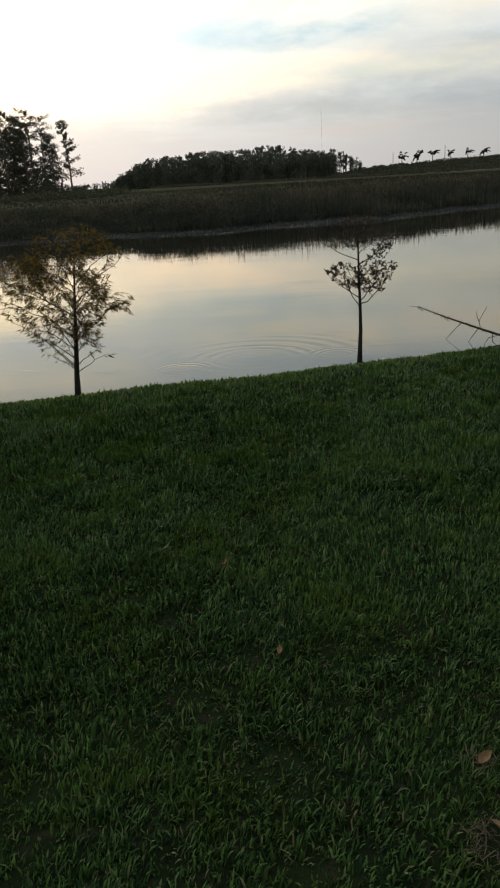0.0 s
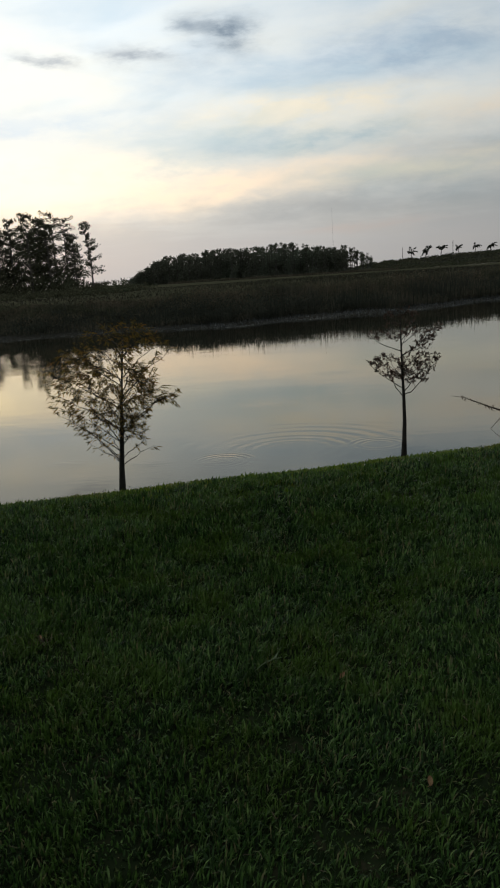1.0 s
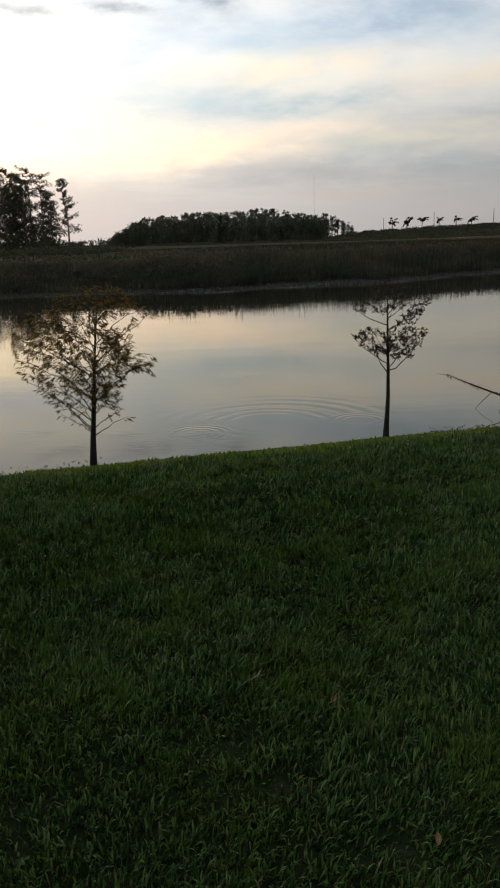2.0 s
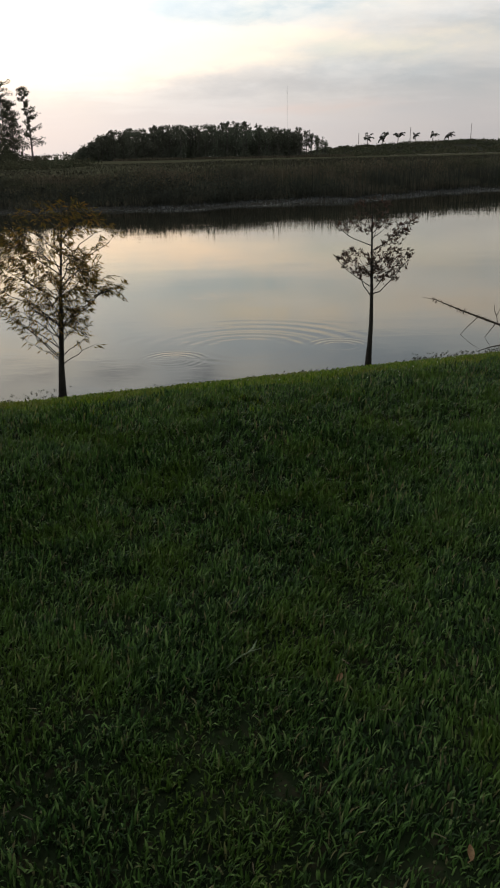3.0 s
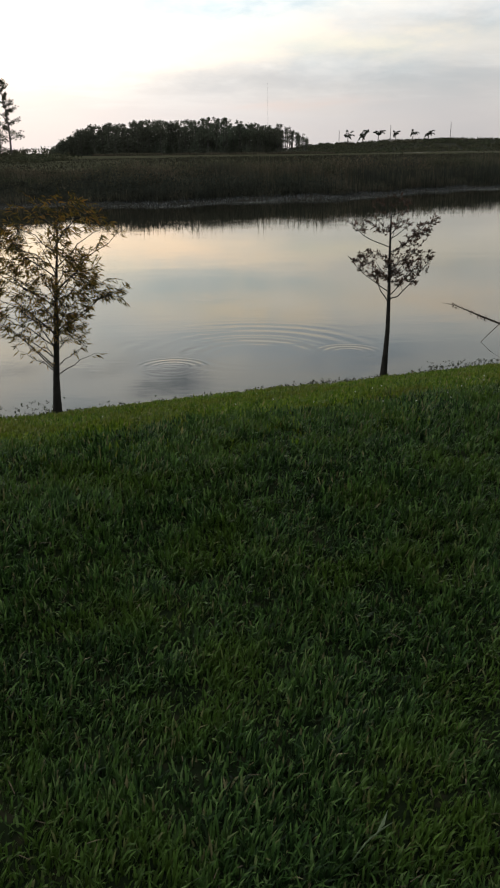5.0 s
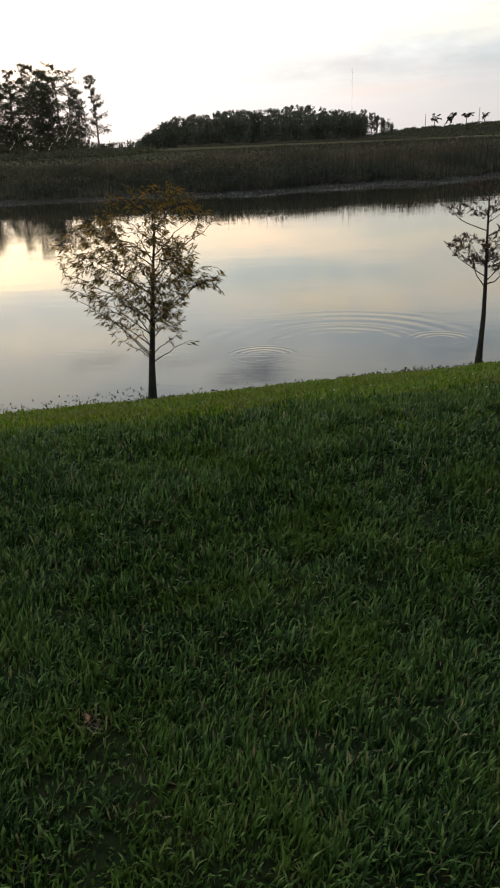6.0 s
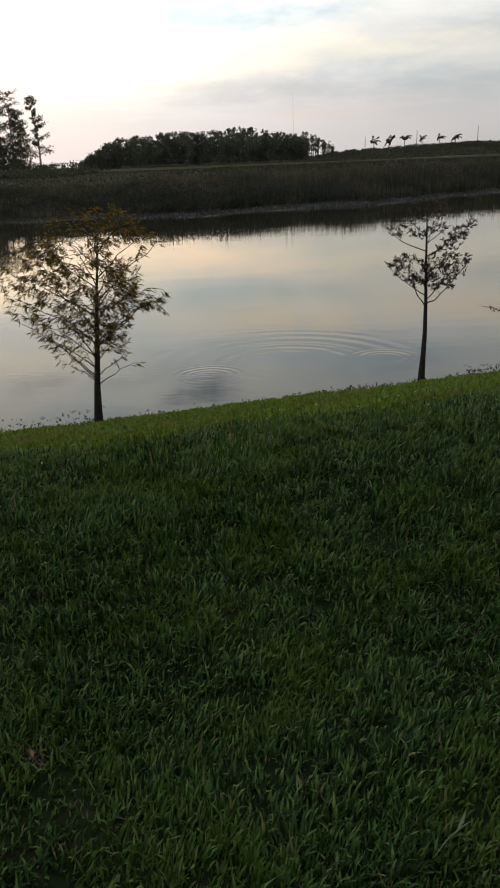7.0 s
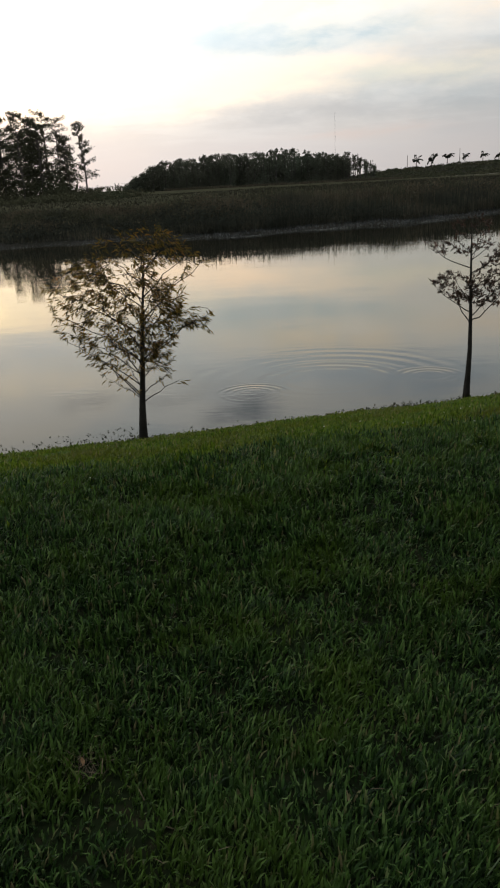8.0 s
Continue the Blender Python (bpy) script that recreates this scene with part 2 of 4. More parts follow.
DARK_REED = blade_material("dark_reed_leaf", [(0.0, (0.034, 0.040, 0.031)), (0.6, (0.050, 0.056, 0.043)), (1.0, (0.072, 0.074, 0.058))], 0.2, 0.8, (0.045, 0.046, 0.036), 0.3, 0.0)
BROWN_REED = blade_material("brown_reed_blade", [(0.0, (0.068, 0.061, 0.044)), (0.5, (0.116, 0.098, 0.068)), (1.0, (0.17, 0.142, 0.098))], 0.2, 0.8, (0.050, 0.060, 0.036), 0.22, 0.0, 0.8)
SEDGE = blade_material("pale_sedge", [(0.0, (0.060, 0.066, 0.068)), (0.6, (0.105, 0.112, 0.113)), (1.0, (0.22, 0.225, 0.22))], 0.15, 0.8, (0.035, 0.040, 0.038), 0.28, 0.0)
PALE_SEDGE = blade_material("bleached_sedge", [(0.0, (0.13, 0.135, 0.13)), (0.6, (0.20, 0.205, 0.195)), (1.0, (0.28, 0.285, 0.27))], 0.15, 0.8, (0.07, 0.075, 0.07), 0.5, 0.0)
RIDGE_GRASS = blade_material("bleached_field_grass", [(0.0, (0.088, 0.077, 0.055)), (0.6, (0.116, 0.102, 0.074)), (1.0, (0.145, 0.128, 0.096))], 0.25, 0.8, (0.085, 0.085, 0.055), 0.05, 0.0)
FIELD_GRASS = blade_material("field_blade", [(0.0, (0.030, 0.030, 0.020)), (0.6, (0.038, 0.037, 0.024)), (1.0, (0.050, 0.046, 0.030))], 0.3, 0.8,
                             (0.036, 0.040, 0.018), 0.05)
LEAF_GOLD = blade_material("olive_gold_leaf", [(0.0, (0.034, 0.032, 0.012)), (0.4, (0.104, 0.080, 0.016)), (0.75, (0.178, 0.116, 0.020)),
                                               (1.0, (0.215, 0.110, 0.024))], 0.66, 0.5)
LEAF_RUST = blade_material("rust_brown_leaf", [(0.0, (0.038, 0.032, 0.020)), (0.5, (0.066, 0.042, 0.028)), (1.0, (0.10, 0.052, 0.036))], 0.38, 0.5)
FAR_LEAF = blade_material("far_leaf", [(0.0, (0.050, 0.053, 0.034)), (0.5, (0.080, 0.080, 0.050)), (1.0, (0.12, 0.115, 0.075))], 0.25, 0.8, (0.06, 0.075, 0.045), 0.06, 0.0)
# aerial haze is mixed into the dome's leaf colour: paler and greyer than FAR_LEAF
HAZED_DOME_LEAF = blade_material("hazed_dome_leaf", [(0.0, (0.108, 0.116, 0.086)), (0.5, (0.128, 0.135, 0.100)), (1.0, (0.15, 0.152, 0.116))], 0.3, 0.8, (0.13, 0.16, 0.115), 0.04, 0.0)
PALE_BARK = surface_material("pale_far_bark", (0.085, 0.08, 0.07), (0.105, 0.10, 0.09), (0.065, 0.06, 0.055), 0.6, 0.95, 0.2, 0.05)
FROND = blade_material("palm_frond", [(0.0, (0.016, 0.020, 0.010)), (1.0, (0.030, 0.036, 0.018))], 0.2, 0.6)
DRY_LEAF = surface_material("dry_leaf", (0.15, 0.085, 0.038), (0.22, 0.14, 0.068), (0.10, 0.055, 0.03), 30.0, 0.7, 0.3, 0.002, 0.2)
PETAL = blade_material("white_petal", [(0.0, (0.65, 0.64, 0.60)), (1.0, (0.80, 0.80, 0.76))], 0.3, 0.6)


def painted(name, col, rough=0.6, metal=0.0):
    m, g = material(name)
    place = g.add("ShaderNodeTexCoord").outputs["Object"]
    c = g.mix(g.remap(g.noise(place, 0.7, 3), 0.3, 0.7), col, [v * 0.8 for v in col])
    face = g.add("ShaderNodeBsdfPrincipled", {"Base Color": c, "Roughness": rough, "Metallic": metal})
    finish(g, face.outputs[0])
    return m


STEEL = painted("mast_steel", (0.30, 0.30, 0.31), 0.5, 0.6)

RINGS = [(-0.08, 12.2, 0.95, 0.24, 0.0014), (-0.08, 12.2, 1.85, 0.34, 0.0007), (-1.15, 11.6, 0.45, 0.12, 0.0014), (1.30, 12.2, 0.42, 0.14, 0.0011)]
CATSPAWS = [(-3.6, 12.0, 0.32), (-1.18, 11.6, 0.30), (-0.5, 16.6, 0.7), (1.4, 21.3, 0.5), (-2.3, 11.7, 0.3)]   # small ruffled places


def water_material():
    m, g = material("pond_water")
    place = g.add("ShaderNodeNewGeometry").outputs["Position"]
    sp = g.add("ShaderNodeSeparateXYZ", {0: place})
    x, y, z = sp.outputs
    stretched = g.combine(g.math("MULTIPLY", x, 0.36), y, 0.0)
    swell = g.noise(stretched, 0.9, 3, 0.5)
    chop = g.noise(stretched, 9.0, 3, 0.55)
    calm = g.remap(g.noise(stretched, 0.45, 4), 0.44, 0.66, 0.28, 0.85)
    for cx, cy, r in CATSPAWS:
        dx, dy = g.math("DIVIDE", g.math("SUBTRACT", x, cx), r), g.math("DIVIDE", g.math("SUBTRACT", y, cy), r * 0.8)
        near = g.math("EXPONENT", g.math("MULTIPLY", g.math("ADD", g.math("MULTIPLY", dx, dx), g.math("MULTIPLY", dy, dy)), -1.0))
        calm = g.math("ADD", calm, g.math("MULTIPLY", near, 2.2))
    height = g.math("ADD", g.math("MULTIPLY", swell, 0.0020), g.math("MULTIPLY", g.math("MULTIPLY", chop, calm), 0.0015))
    # rings left on the surface, fading outwards
    for cx, cy, r, apart, tall in RINGS:
        d = g.math("SQRT", g.math("ADD", g.math("POWER", g.math("SUBTRACT", x, cx), 2.0), g.math("POWER", g.math("SUBTRACT", y, cy), 2.0)))
        band = g.math("MULTIPLY", g.remap(d, r * 0.30, r * 0.7), g.remap(d, r * 0.95, r * 1.3, 1.0, 0.0))
        band = g.math("MULTIPLY", band, g.remap(g.noise(stretched, 1.3, 3), 0.34, 0.54))
        band = g.math("MULTIPLY", band, g.remap(g.math("SUBTRACT", y, cy), 0.0, 0.5 * r, 0.2, 1.0))
        wave = g.math("SINE", g.math("MULTIPLY", d, 2 * math.pi / apart))
        height = g.math("ADD", height, g.math("MULTIPLY", g.math("MULTIPLY", wave, band), tall))
    nor = bumped(g, height, 1.0, 1.0)
    murk = g.add("ShaderNodeBsdfDiffuse", {"Color": (0.017, 0.016, 0.012, 1)})
    shine = g.add("ShaderNodeBsdfGlossy", {"Color": (1.0, 0.976, 0.90, 1), "Roughness": 0.020, "Normal": nor})
    f = g.add("ShaderNodeFresnel", {"IOR": 1.33, "Normal": nor}).outputs[0]
    f = g.math("POWER", f, 1.08)
    both = g.add("ShaderNodeMixShader", {0: f, 1: murk.outputs[0], 2: shine.outputs[0]})
    finish(g, both.outputs[0])
    return m


WATER = water_material()

# ---- shape of the land ----
WATER_Z = -1.22
rng = np.random.default_rng(7)


def sstep(v, a, b):
    t = np.clip((v - a) / (b - a), 0, 1)
    return t * t * (3 - 2 * t)


def lattice(ix, iy, seed):
    h = np.sin(ix * 127.1 + iy * 311.7 + seed * 74.7) * 43758.5453
    return h - np.floor(h)


def vnoise(x, y, seed=0):
    """Smooth value noise, 0 to 1."""
    ix, iy = np.floor(x), np.floor(y)
    fx, fy = x - ix, y - iy
    fx, fy = fx * fx * (3 - 2 * fx), fy * fy * (3 - 2 * fy)
    a = lattice(ix, iy, seed) * (1 - fx) + lattice(ix + 1, iy, seed) * fx
    b = lattice(ix, iy + 1, seed) * (1 - fx) + lattice(ix + 1, iy + 1, seed) * fx
    return a * (1 - fy) + b * fy


def along(x, y):
    """How far a place lies towards the pond, across the bank's line."""
    return y - 12 * np.tanh(0.295 * x / 12)


def far_shore(x):
    r = np.clip(x + 8, -40, 26)
    bend = np.where(r > 0, 0.020 * r * r, 0.004 * r * r)
    return 44.0 + bend + np.maximum(x - 18, 0) * 0.55 + 0.7 * np.sin(x * 0.55) + 0.4 * np.sin(x * 1.4 + 1)


def land(x, y):
    x, y = np.asarray(x, float), np.asarray(y, float)
    s = along(x, y)
    crest = 6.22 - 0.035 * np.clip(x, -3, 3)
    near = -0.047 - 0.280 * 0.35 * np.logaddexp(0, (s - crest) / 0.35)
    near = near + (vnoise(x * 1.3, y * 1.3, 3) - 0.5) * 0.035 + (vnoise(x * 0.4, y * 0.4, 4) - 0.5) * 0.03
    near = np.where(s < -4, near + 0.02 * (-4 - s) * sstep(s, -4, -30), near)
    d = y - far_shore(x)
    far = np.where(d < 0, WATER_Z + 0.02 + 0.12 * d, WATER_Z + 0.02 + 0.20 * sstep(d, 0, 3.5) + 1.15 * sstep(d, 2.2, 11))
    far = far + np.where(d > 0, (vnoise(x * 0.5, y * 0.5, 5) - 0.5) * 0.12, 0)
    side = sstep(np.abs(x), 85, 110) * 3.0 - 2.6
    z = np.maximum(np.maximum(near, far), np.maximum(-2.6, side))
    ratio = x / np.maximum(y, 60)
    levee = (4.7 * sstep(ratio, 0.085, 0.15) + 1.9 * sstep(ratio, 0.13, 0.30)) * sstep(y, 400, 480) + 0.5 * (vnoise(x * 0.12, y * 0.02, 8) - 0.5) * sstep(y, 400, 480)
    return z + np.where(y > 60, levee, 0)


def link(name, mesh, mats, parent=None, label="", smooth=False):
    for m in mats if isinstance(mats, (list, tuple)) else [mats]:
        mesh.materials.append(m)
    if smooth:
        mesh.polygons.foreach_set("use_smooth", [True] * len(mesh.polygons))
    ob = new(name, mesh)
    if parent:
        ob.parent = parent
    if label:
        tagged(ob, label)
    return ob


def tri_mesh(name, verts, tris):
    """A mesh from arrays of corners and triangles."""
    me = bpy.data.meshes.new(name)
    verts, tris = np.asarray(verts, np.float32), np.asarray(tris, np.int32)
    me.vertices.add(len(verts))
    me.vertices.foreach_set("co", verts.ravel())
    me.loops.add(tris.size)
    me.loops.foreach_set("vertex_index", tris.ravel())
    me.polygons.add(len(tris))
    me.polygons.foreach_set("loop_start", np.arange(0, tris.size, 3, dtype=np.int32))
    me.update(calc_edges=True)
    me.validate()
    return me


def root(name, place, label, category, group="", kind=""):
    ob = new(name)
    ob.location = place
    ob.empty_display_size = 0.1
    return tagged(ob, label, category, group, kind)


def grid_lines(*spans):
    out = []
    for a, b, n in spans:
        out.extend(np.linspace(a, b, n, endpoint=False))
    return np.array(out + [spans[-1][1]])


def build_ground():
    xs = grid_lines((-3500, -400, 8), (-400, -110, 10), (-110, -40, 24), (-40, -9, 44), (-9, 9, 110), (9, 45, 50), (45, 110, 24), (110, 400, 20), (400, 3500, 8))
    ys = grid_lines((-1500, -60, 10), (-60, -5, 14), (-5, 0, 16), (0, 12.5, 90), (12.5, 42, 22), (42, 70, 60), (70, 120, 20), (120, 360, 20), (360, 520, 24), (520, 4500, 16))
    gx, gy = np.meshgrid(xs, ys)
    gz = land(gx, gy)
    nx, ny = len(xs), len(ys)
    verts = np.stack([gx.ravel(), gy.ravel(), gz.ravel()], 1)
    i = (np.arange(ny - 1)[:, None] * nx + np.arange(nx - 1)[None, :]).ravel()
    quads = np.stack([i, i + 1, i + nx + 1, i + nx], 1)
    me = bpy.data.meshes.new("ground")
    me.from_pydata(verts.tolist(), [], quads.tolist())
    mid = verts[quads].mean(1)
    d = mid[:, 1] - far_shore(mid[:, 0])
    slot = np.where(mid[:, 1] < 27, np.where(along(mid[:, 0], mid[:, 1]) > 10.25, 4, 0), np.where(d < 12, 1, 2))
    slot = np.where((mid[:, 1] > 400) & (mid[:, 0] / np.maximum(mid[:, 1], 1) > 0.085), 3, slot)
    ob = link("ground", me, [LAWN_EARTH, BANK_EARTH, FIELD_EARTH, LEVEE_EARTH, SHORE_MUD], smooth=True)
    me.polygons.foreach_set("material_index", slot.astype(np.int32))
    return tagged(ob, "grassy bank, pond bed, far dry field and low levee as one ground", "ground", kind="structure")


build_ground()


def build_water():
    xs, ys = np.linspace(-112, 112, 57), np.linspace(5, 100, 48)
    gx, gy = np.meshgrid(xs, ys)
    verts = np.stack([gx.ravel(), gy.ravel(), np.full(gx.size, WATER_Z)], 1)
    nx = len(xs)
    i = (np.arange(len(ys) - 1)[:, None] * nx + np.arange(nx - 1)[None, :]).ravel()
    me = bpy.data.meshes.new("water")
    me.from_pydata(verts.tolist(), [], np.stack([i, i + 1, i + nx + 1, i + nx], 1).tolist())
    return tagged(link("water", me, WATER, smooth=True), "still grey-blue pond mirroring the evening sky, faint ripple rings", "water", kind="structure")


build_water()


# ---- blades, leaves, limbs ----
def blades(base, height, width, lean, heading, curl=0.5):
    """Bent tapering blades: arrays of corners and triangles."""
    n = len(base)
    fx, fy = np.cos(heading), np.sin(heading)
    side = np.stack([-fy, fx, np.zeros(n)], 1) * (width * 0.5)[:, None]
    out = np.stack([fx, fy, np.zeros(n)], 1)
    upv = np.array([0, 0, 1.0])
    mid = base + out * (np.sin(lean * (1 - curl)) * height * 0.66)[:, None] + upv * (np.cos(lean * (1 - curl)) * height * 0.66)[:, None]
    tip = mid + out * (np.sin(lean * (1 + curl)) * height * 0.34)[:, None] + upv * (np.cos(lean * (1 + curl)) * height * 0.34)[:, None]
    v = np.stack([base - side * 0.8, base + side * 0.8, mid + side, mid - side, tip], 1).reshape(-1, 3)
    k = np.arange(n)[:, None] * 5
    t = np.stack([k + [[0, 1, 2]], k + [[0, 2, 3]], k + [[3, 2, 4]]], 1).reshape(-1, 3)
    return v, t


def scatter(n, x0, x1, y0, y1):
    return rng.uniform(x0, x1, n), rng.uniform(y0, y1, n)


def lawn(name, mat, label, box, density, hgt, wid, s0, s1, bare=()):
    """Lawn blades over a box of ground (x0, x1, y0, y1), between two lines along the bank; density(x, y) gives blades on a square metre."""
    x0, x1, y0, y1 = box
    top = 17500
    x, y = scatter(int((x1 - x0) * (y1 - y0) * top), x0, x1, y0, y1)
    per = density(x, y)
    s = along(x, y)
    edge = (vnoise(x * 2.5, y * 2.5, 9) - 0.5) * 0.7 + (vnoise(x * 9, y * 9, 10) - 0.5) * 0.35
    edge = edge + (rng.normal(0, 0.22, len(x)) if s1 < 9 else 0)
    fade = rng.normal(0, 0.30, len(x))
    keep = (rng.uniform(0, top, len(x)) < per) & (s > s0 + edge + fade) & (s < s1 + edge * 0.45 - 0.05)
    x, y, per = x[keep], y[keep], per[keep]
    n = len(x)
    tuft = vnoise(x * 7, y * 7, 11) * 0.45 + vnoise(x * 19, y * 19, 12) * 0.55
    keep = rng.uniform(0, 1, n) < np.clip(1.7 * tuft + 0.05, 0.35, 1.0)
    for bx, by, br in bare:
        keep &= ((x - bx) ** 2 + ((y - by) * 1.3) ** 2 > (br * rng.uniform(0.5, 1.15, n)) ** 2)
    x, y, per, tuft = x[keep], y[keep], per[keep], tuft[keep]
    n = len(x)
    size = np.where(per < 5000, np.minimum((13000 / per) ** 0.38, 2.5), np.minimum((13000 / per) ** 0.27, 1.15))
    size = np.where((y > 0.4) & (y < 4) & (np.abs(x) < 1.6), 1.0, size)
    # shorter and finer where it is trodden, longer and coarser towards the slope
    h = hgt * size * (0.40 + 1.08 * tuft) * rng.uniform(0.55, 1.4, n) * np.interp(y, [1.6, 2.6, 4.2, 6.5], [0.70, 0.82, 1.04, 1.0])
    wid = wid * np.interp(y, [1.8, 3.0, 5.0, 7.0], [0.84, 0.96, 1.14, 1.26])
    base = np.stack([x, y, land(x, y) - 0.008], 1)
    comb = 0.2 + (vnoise(x * 2.2, y * 2.2, 14) - 0.5) * 3.4
    head = np.where(rng.uniform(0, 1, n) < 0.55, comb + rng.normal(0, 0.55, n), rng.uniform(0, 2 * np.pi, n))
    lean = np.clip(np.abs(rng.normal(0.58, 0.38, n)), 0.0, 1.3)
    v, t = blades(base, h, wid * size * rng.uniform(0.7, 1.25, n), lean, head, 0.34)
    return tagged(link(name, tri_mesh(name, v, t), mat), label, "grass", kind="stuff")


def top_density(x, y):
    """Thick along the walk and ahead of it, thinner to the sides and behind."""
    aside = np.abs(x + 0.25) - (1.05 + 0.38 * np.maximum(y - 0.6, 0))
    most = np.interp(y, [0.3, 1.0, 3.0, 5.0, 8.0], [1200, 16500, 15000, 10800, 7000])
    worn = sstep(vnoise(x * 2.1 + 3, y * 2.1, 31) * 0.6 + vnoise(x * 6.5, y * 6.5, 32) * 0.4, 0.42, 0.66) * (0.26 - 0.16 * sstep(y, 2.0, 3.8))
    worn = np.minimum(worn + 0.10 * sstep(x, -0.1, 0.7) * (1 - sstep(y, 2.2, 3.6)), 0.8)   # trodden thin
    least = 1000 - 700 * sstep(np.maximum(np.abs(x) - 5, -1.5 - y), 0, 1.5)
    return least + (most - least) * (1 - sstep(aside, 0.0, 0.9)) * (1 - worn)


def slope_density(x, y):
    return 400 + 2900 * (1 - sstep(np.abs(x + 0.2), 3.6, 4.8))


# dead straw patches in the lawn: middle and radius
BARE = [(-1.39, 3.35, 0.05), (0.62, 1.74, 0.045), (0.59, 1.47, 0.07)]
lawn("lawn_grass", GRASS, "dense dark green coarse lawn grass on the bank top", (-7.5, 7.5, -4.5, 9.0), top_density, 0.053, 0.0064, -10, 6.58, BARE)
lawn("bank_grass", BANK_GRASS, "short yellow-green grass on the slope down to the pond", (-8, 8, 3.9, 13.2), slope_density, 0.029, 0.0060, 6.15, 10.37)


class Limbs:
    """Gathers tapered tubes into one mesh."""

    def __init__(self):
        self.v, self.f = [], []

    def tube(self, pts, radii, sides=6, flare=None):
        pts = [Vector(p) for p in pts]
        start = len(self.v)
        ref = Vector((0.3, 0.9, 0.2)).normalized()
        for i, (p, r) in enumerate(zip(pts, radii)):
            d = (pts[min(i + 1, len(pts) - 1)] - pts[max(i - 1, 0)]).normalized()
            a = d.cross(ref).normalized()
            b = d.cross(a)
            for k in range(sides):
                w = 2 * math.pi * k / sides
                rr = r * (1 + (flare * max(0, 1 - i / 2.5) * math.cos(3 * w + 0.7) if flare else 0))
                self.v.append(tuple(p + a * (math.cos(w) * rr) + b * (math.sin(w) * rr)))
        for i in range(len(pts) - 1):
            for k in range(sides):
                q, k2 = start + i * sides, (k + 1) % sides
                self.f.append((q + k, q + k2, q + sides + k2, q + sides + k))
        self.f.append(tuple(start + k for k in reversed(range(sides))))
        self.f.append(tuple(start + (len(pts) - 1) * sides + k for k in range(sides)))

    def mesh(self, name):
        me = bpy.data.meshes.new(name)
        me.from_pydata(self.v, [], self.f)
        return me


def bend(p0, p1, n, sag, wob, rnd):
    """Points from p0 to p1, bowed by sag upwards, with some wobble."""
    p0, p1 = Vector(p0), Vector(p1)
    size = (p1 - p0).length
    out = []
    for i in range(n + 1):
        t = i / n
        p = p0.lerp(p1, t) + Vector((0, 0, sag * size * math.sin(math.pi * t)))
        if 0 < i:
            p += Vector([rnd.uniform(-1, 1) for _ in range(3)]) * wob * size * min(1, t * 2)
        out.append(p)
    return out


class Leaves:
    """Gathers folded pointed leaves into one mesh."""

    def __init__(self):
        self.v, self.t = [], []

    def leaf(self, p, way, length, width, rnd):
        p, way = Vector(p), Vector(way).normalized()
        side = way.cross(Vector((rnd.uniform(-1, 1), rnd.uniform(-1, 1), rnd.uniform(-1, 1)))).normalized()
        up = side.cross(way)
        k = len(self.v)
        mid = p + way * (length * 0.45) + up * (length * 0.10)
        tip = p + way * length - up * (length * 0.06)
        self.v += [tuple(p), tuple(mid + side * width * 0.5 + up * width * 0.2), tuple(mid), tuple(mid - side * width * 0.5 + up * width * 0.2), tuple(tip)]
        self.t += [(k, k + 1, k + 2), (k, k + 2, k + 3), (k + 1, k + 4, k + 2), (k + 2, k + 4, k + 3)]

    def mesh(self, name):
        return tri_mesh(name, self.v, self.t)


LOOSE = 620   # single dry blades


def straw_litter():
    """Dead straw in the bare spots, and single dry blades that lie on the lawn."""
    x, y, ln = [], [], []
    for bx, by, br in BARE:
        n = int(8000 * br * br * 3.14)
        a, r = rng.uniform(0, 2 * np.pi, n), br * 1.15 * np.sqrt(rng.uniform(0, 1, n))
        x.append(bx + r * np.cos(a)), y.append(by + r * np.sin(a)), ln.append(rng.uniform(0.02, 0.055, n))
    sx, sy = scatter(LOOSE, -2.2, 1.8, 1.3, 5.0)
    x.append(sx), y.append(sy), ln.append(rng.uniform(0.015, 0.045, LOOSE))
    x, y, ln = np.concatenate(x), np.concatenate(y), np.concatenate(ln)
    n = len(x)
    lift = np.where(np.arange(n) < n - LOOSE, rng.uniform(0.0, 0.02, n), rng.uniform(0.02, 0.045, n))
    base = np.stack([x, y, land(x, y) + lift], 1)
    v, t = blades(base, ln, rng.uniform(0.0014, 0.003, n), rng.uniform(1.05, 1.6, n), rng.uniform(0, 2 * np.pi, n), 0.1)
    tagged(link("dry_straw", tri_mesh("dry_straw", v, t), STRAW), "pale dead straw lying in and on the lawn", "straw", kind="stuff")


straw_litter()


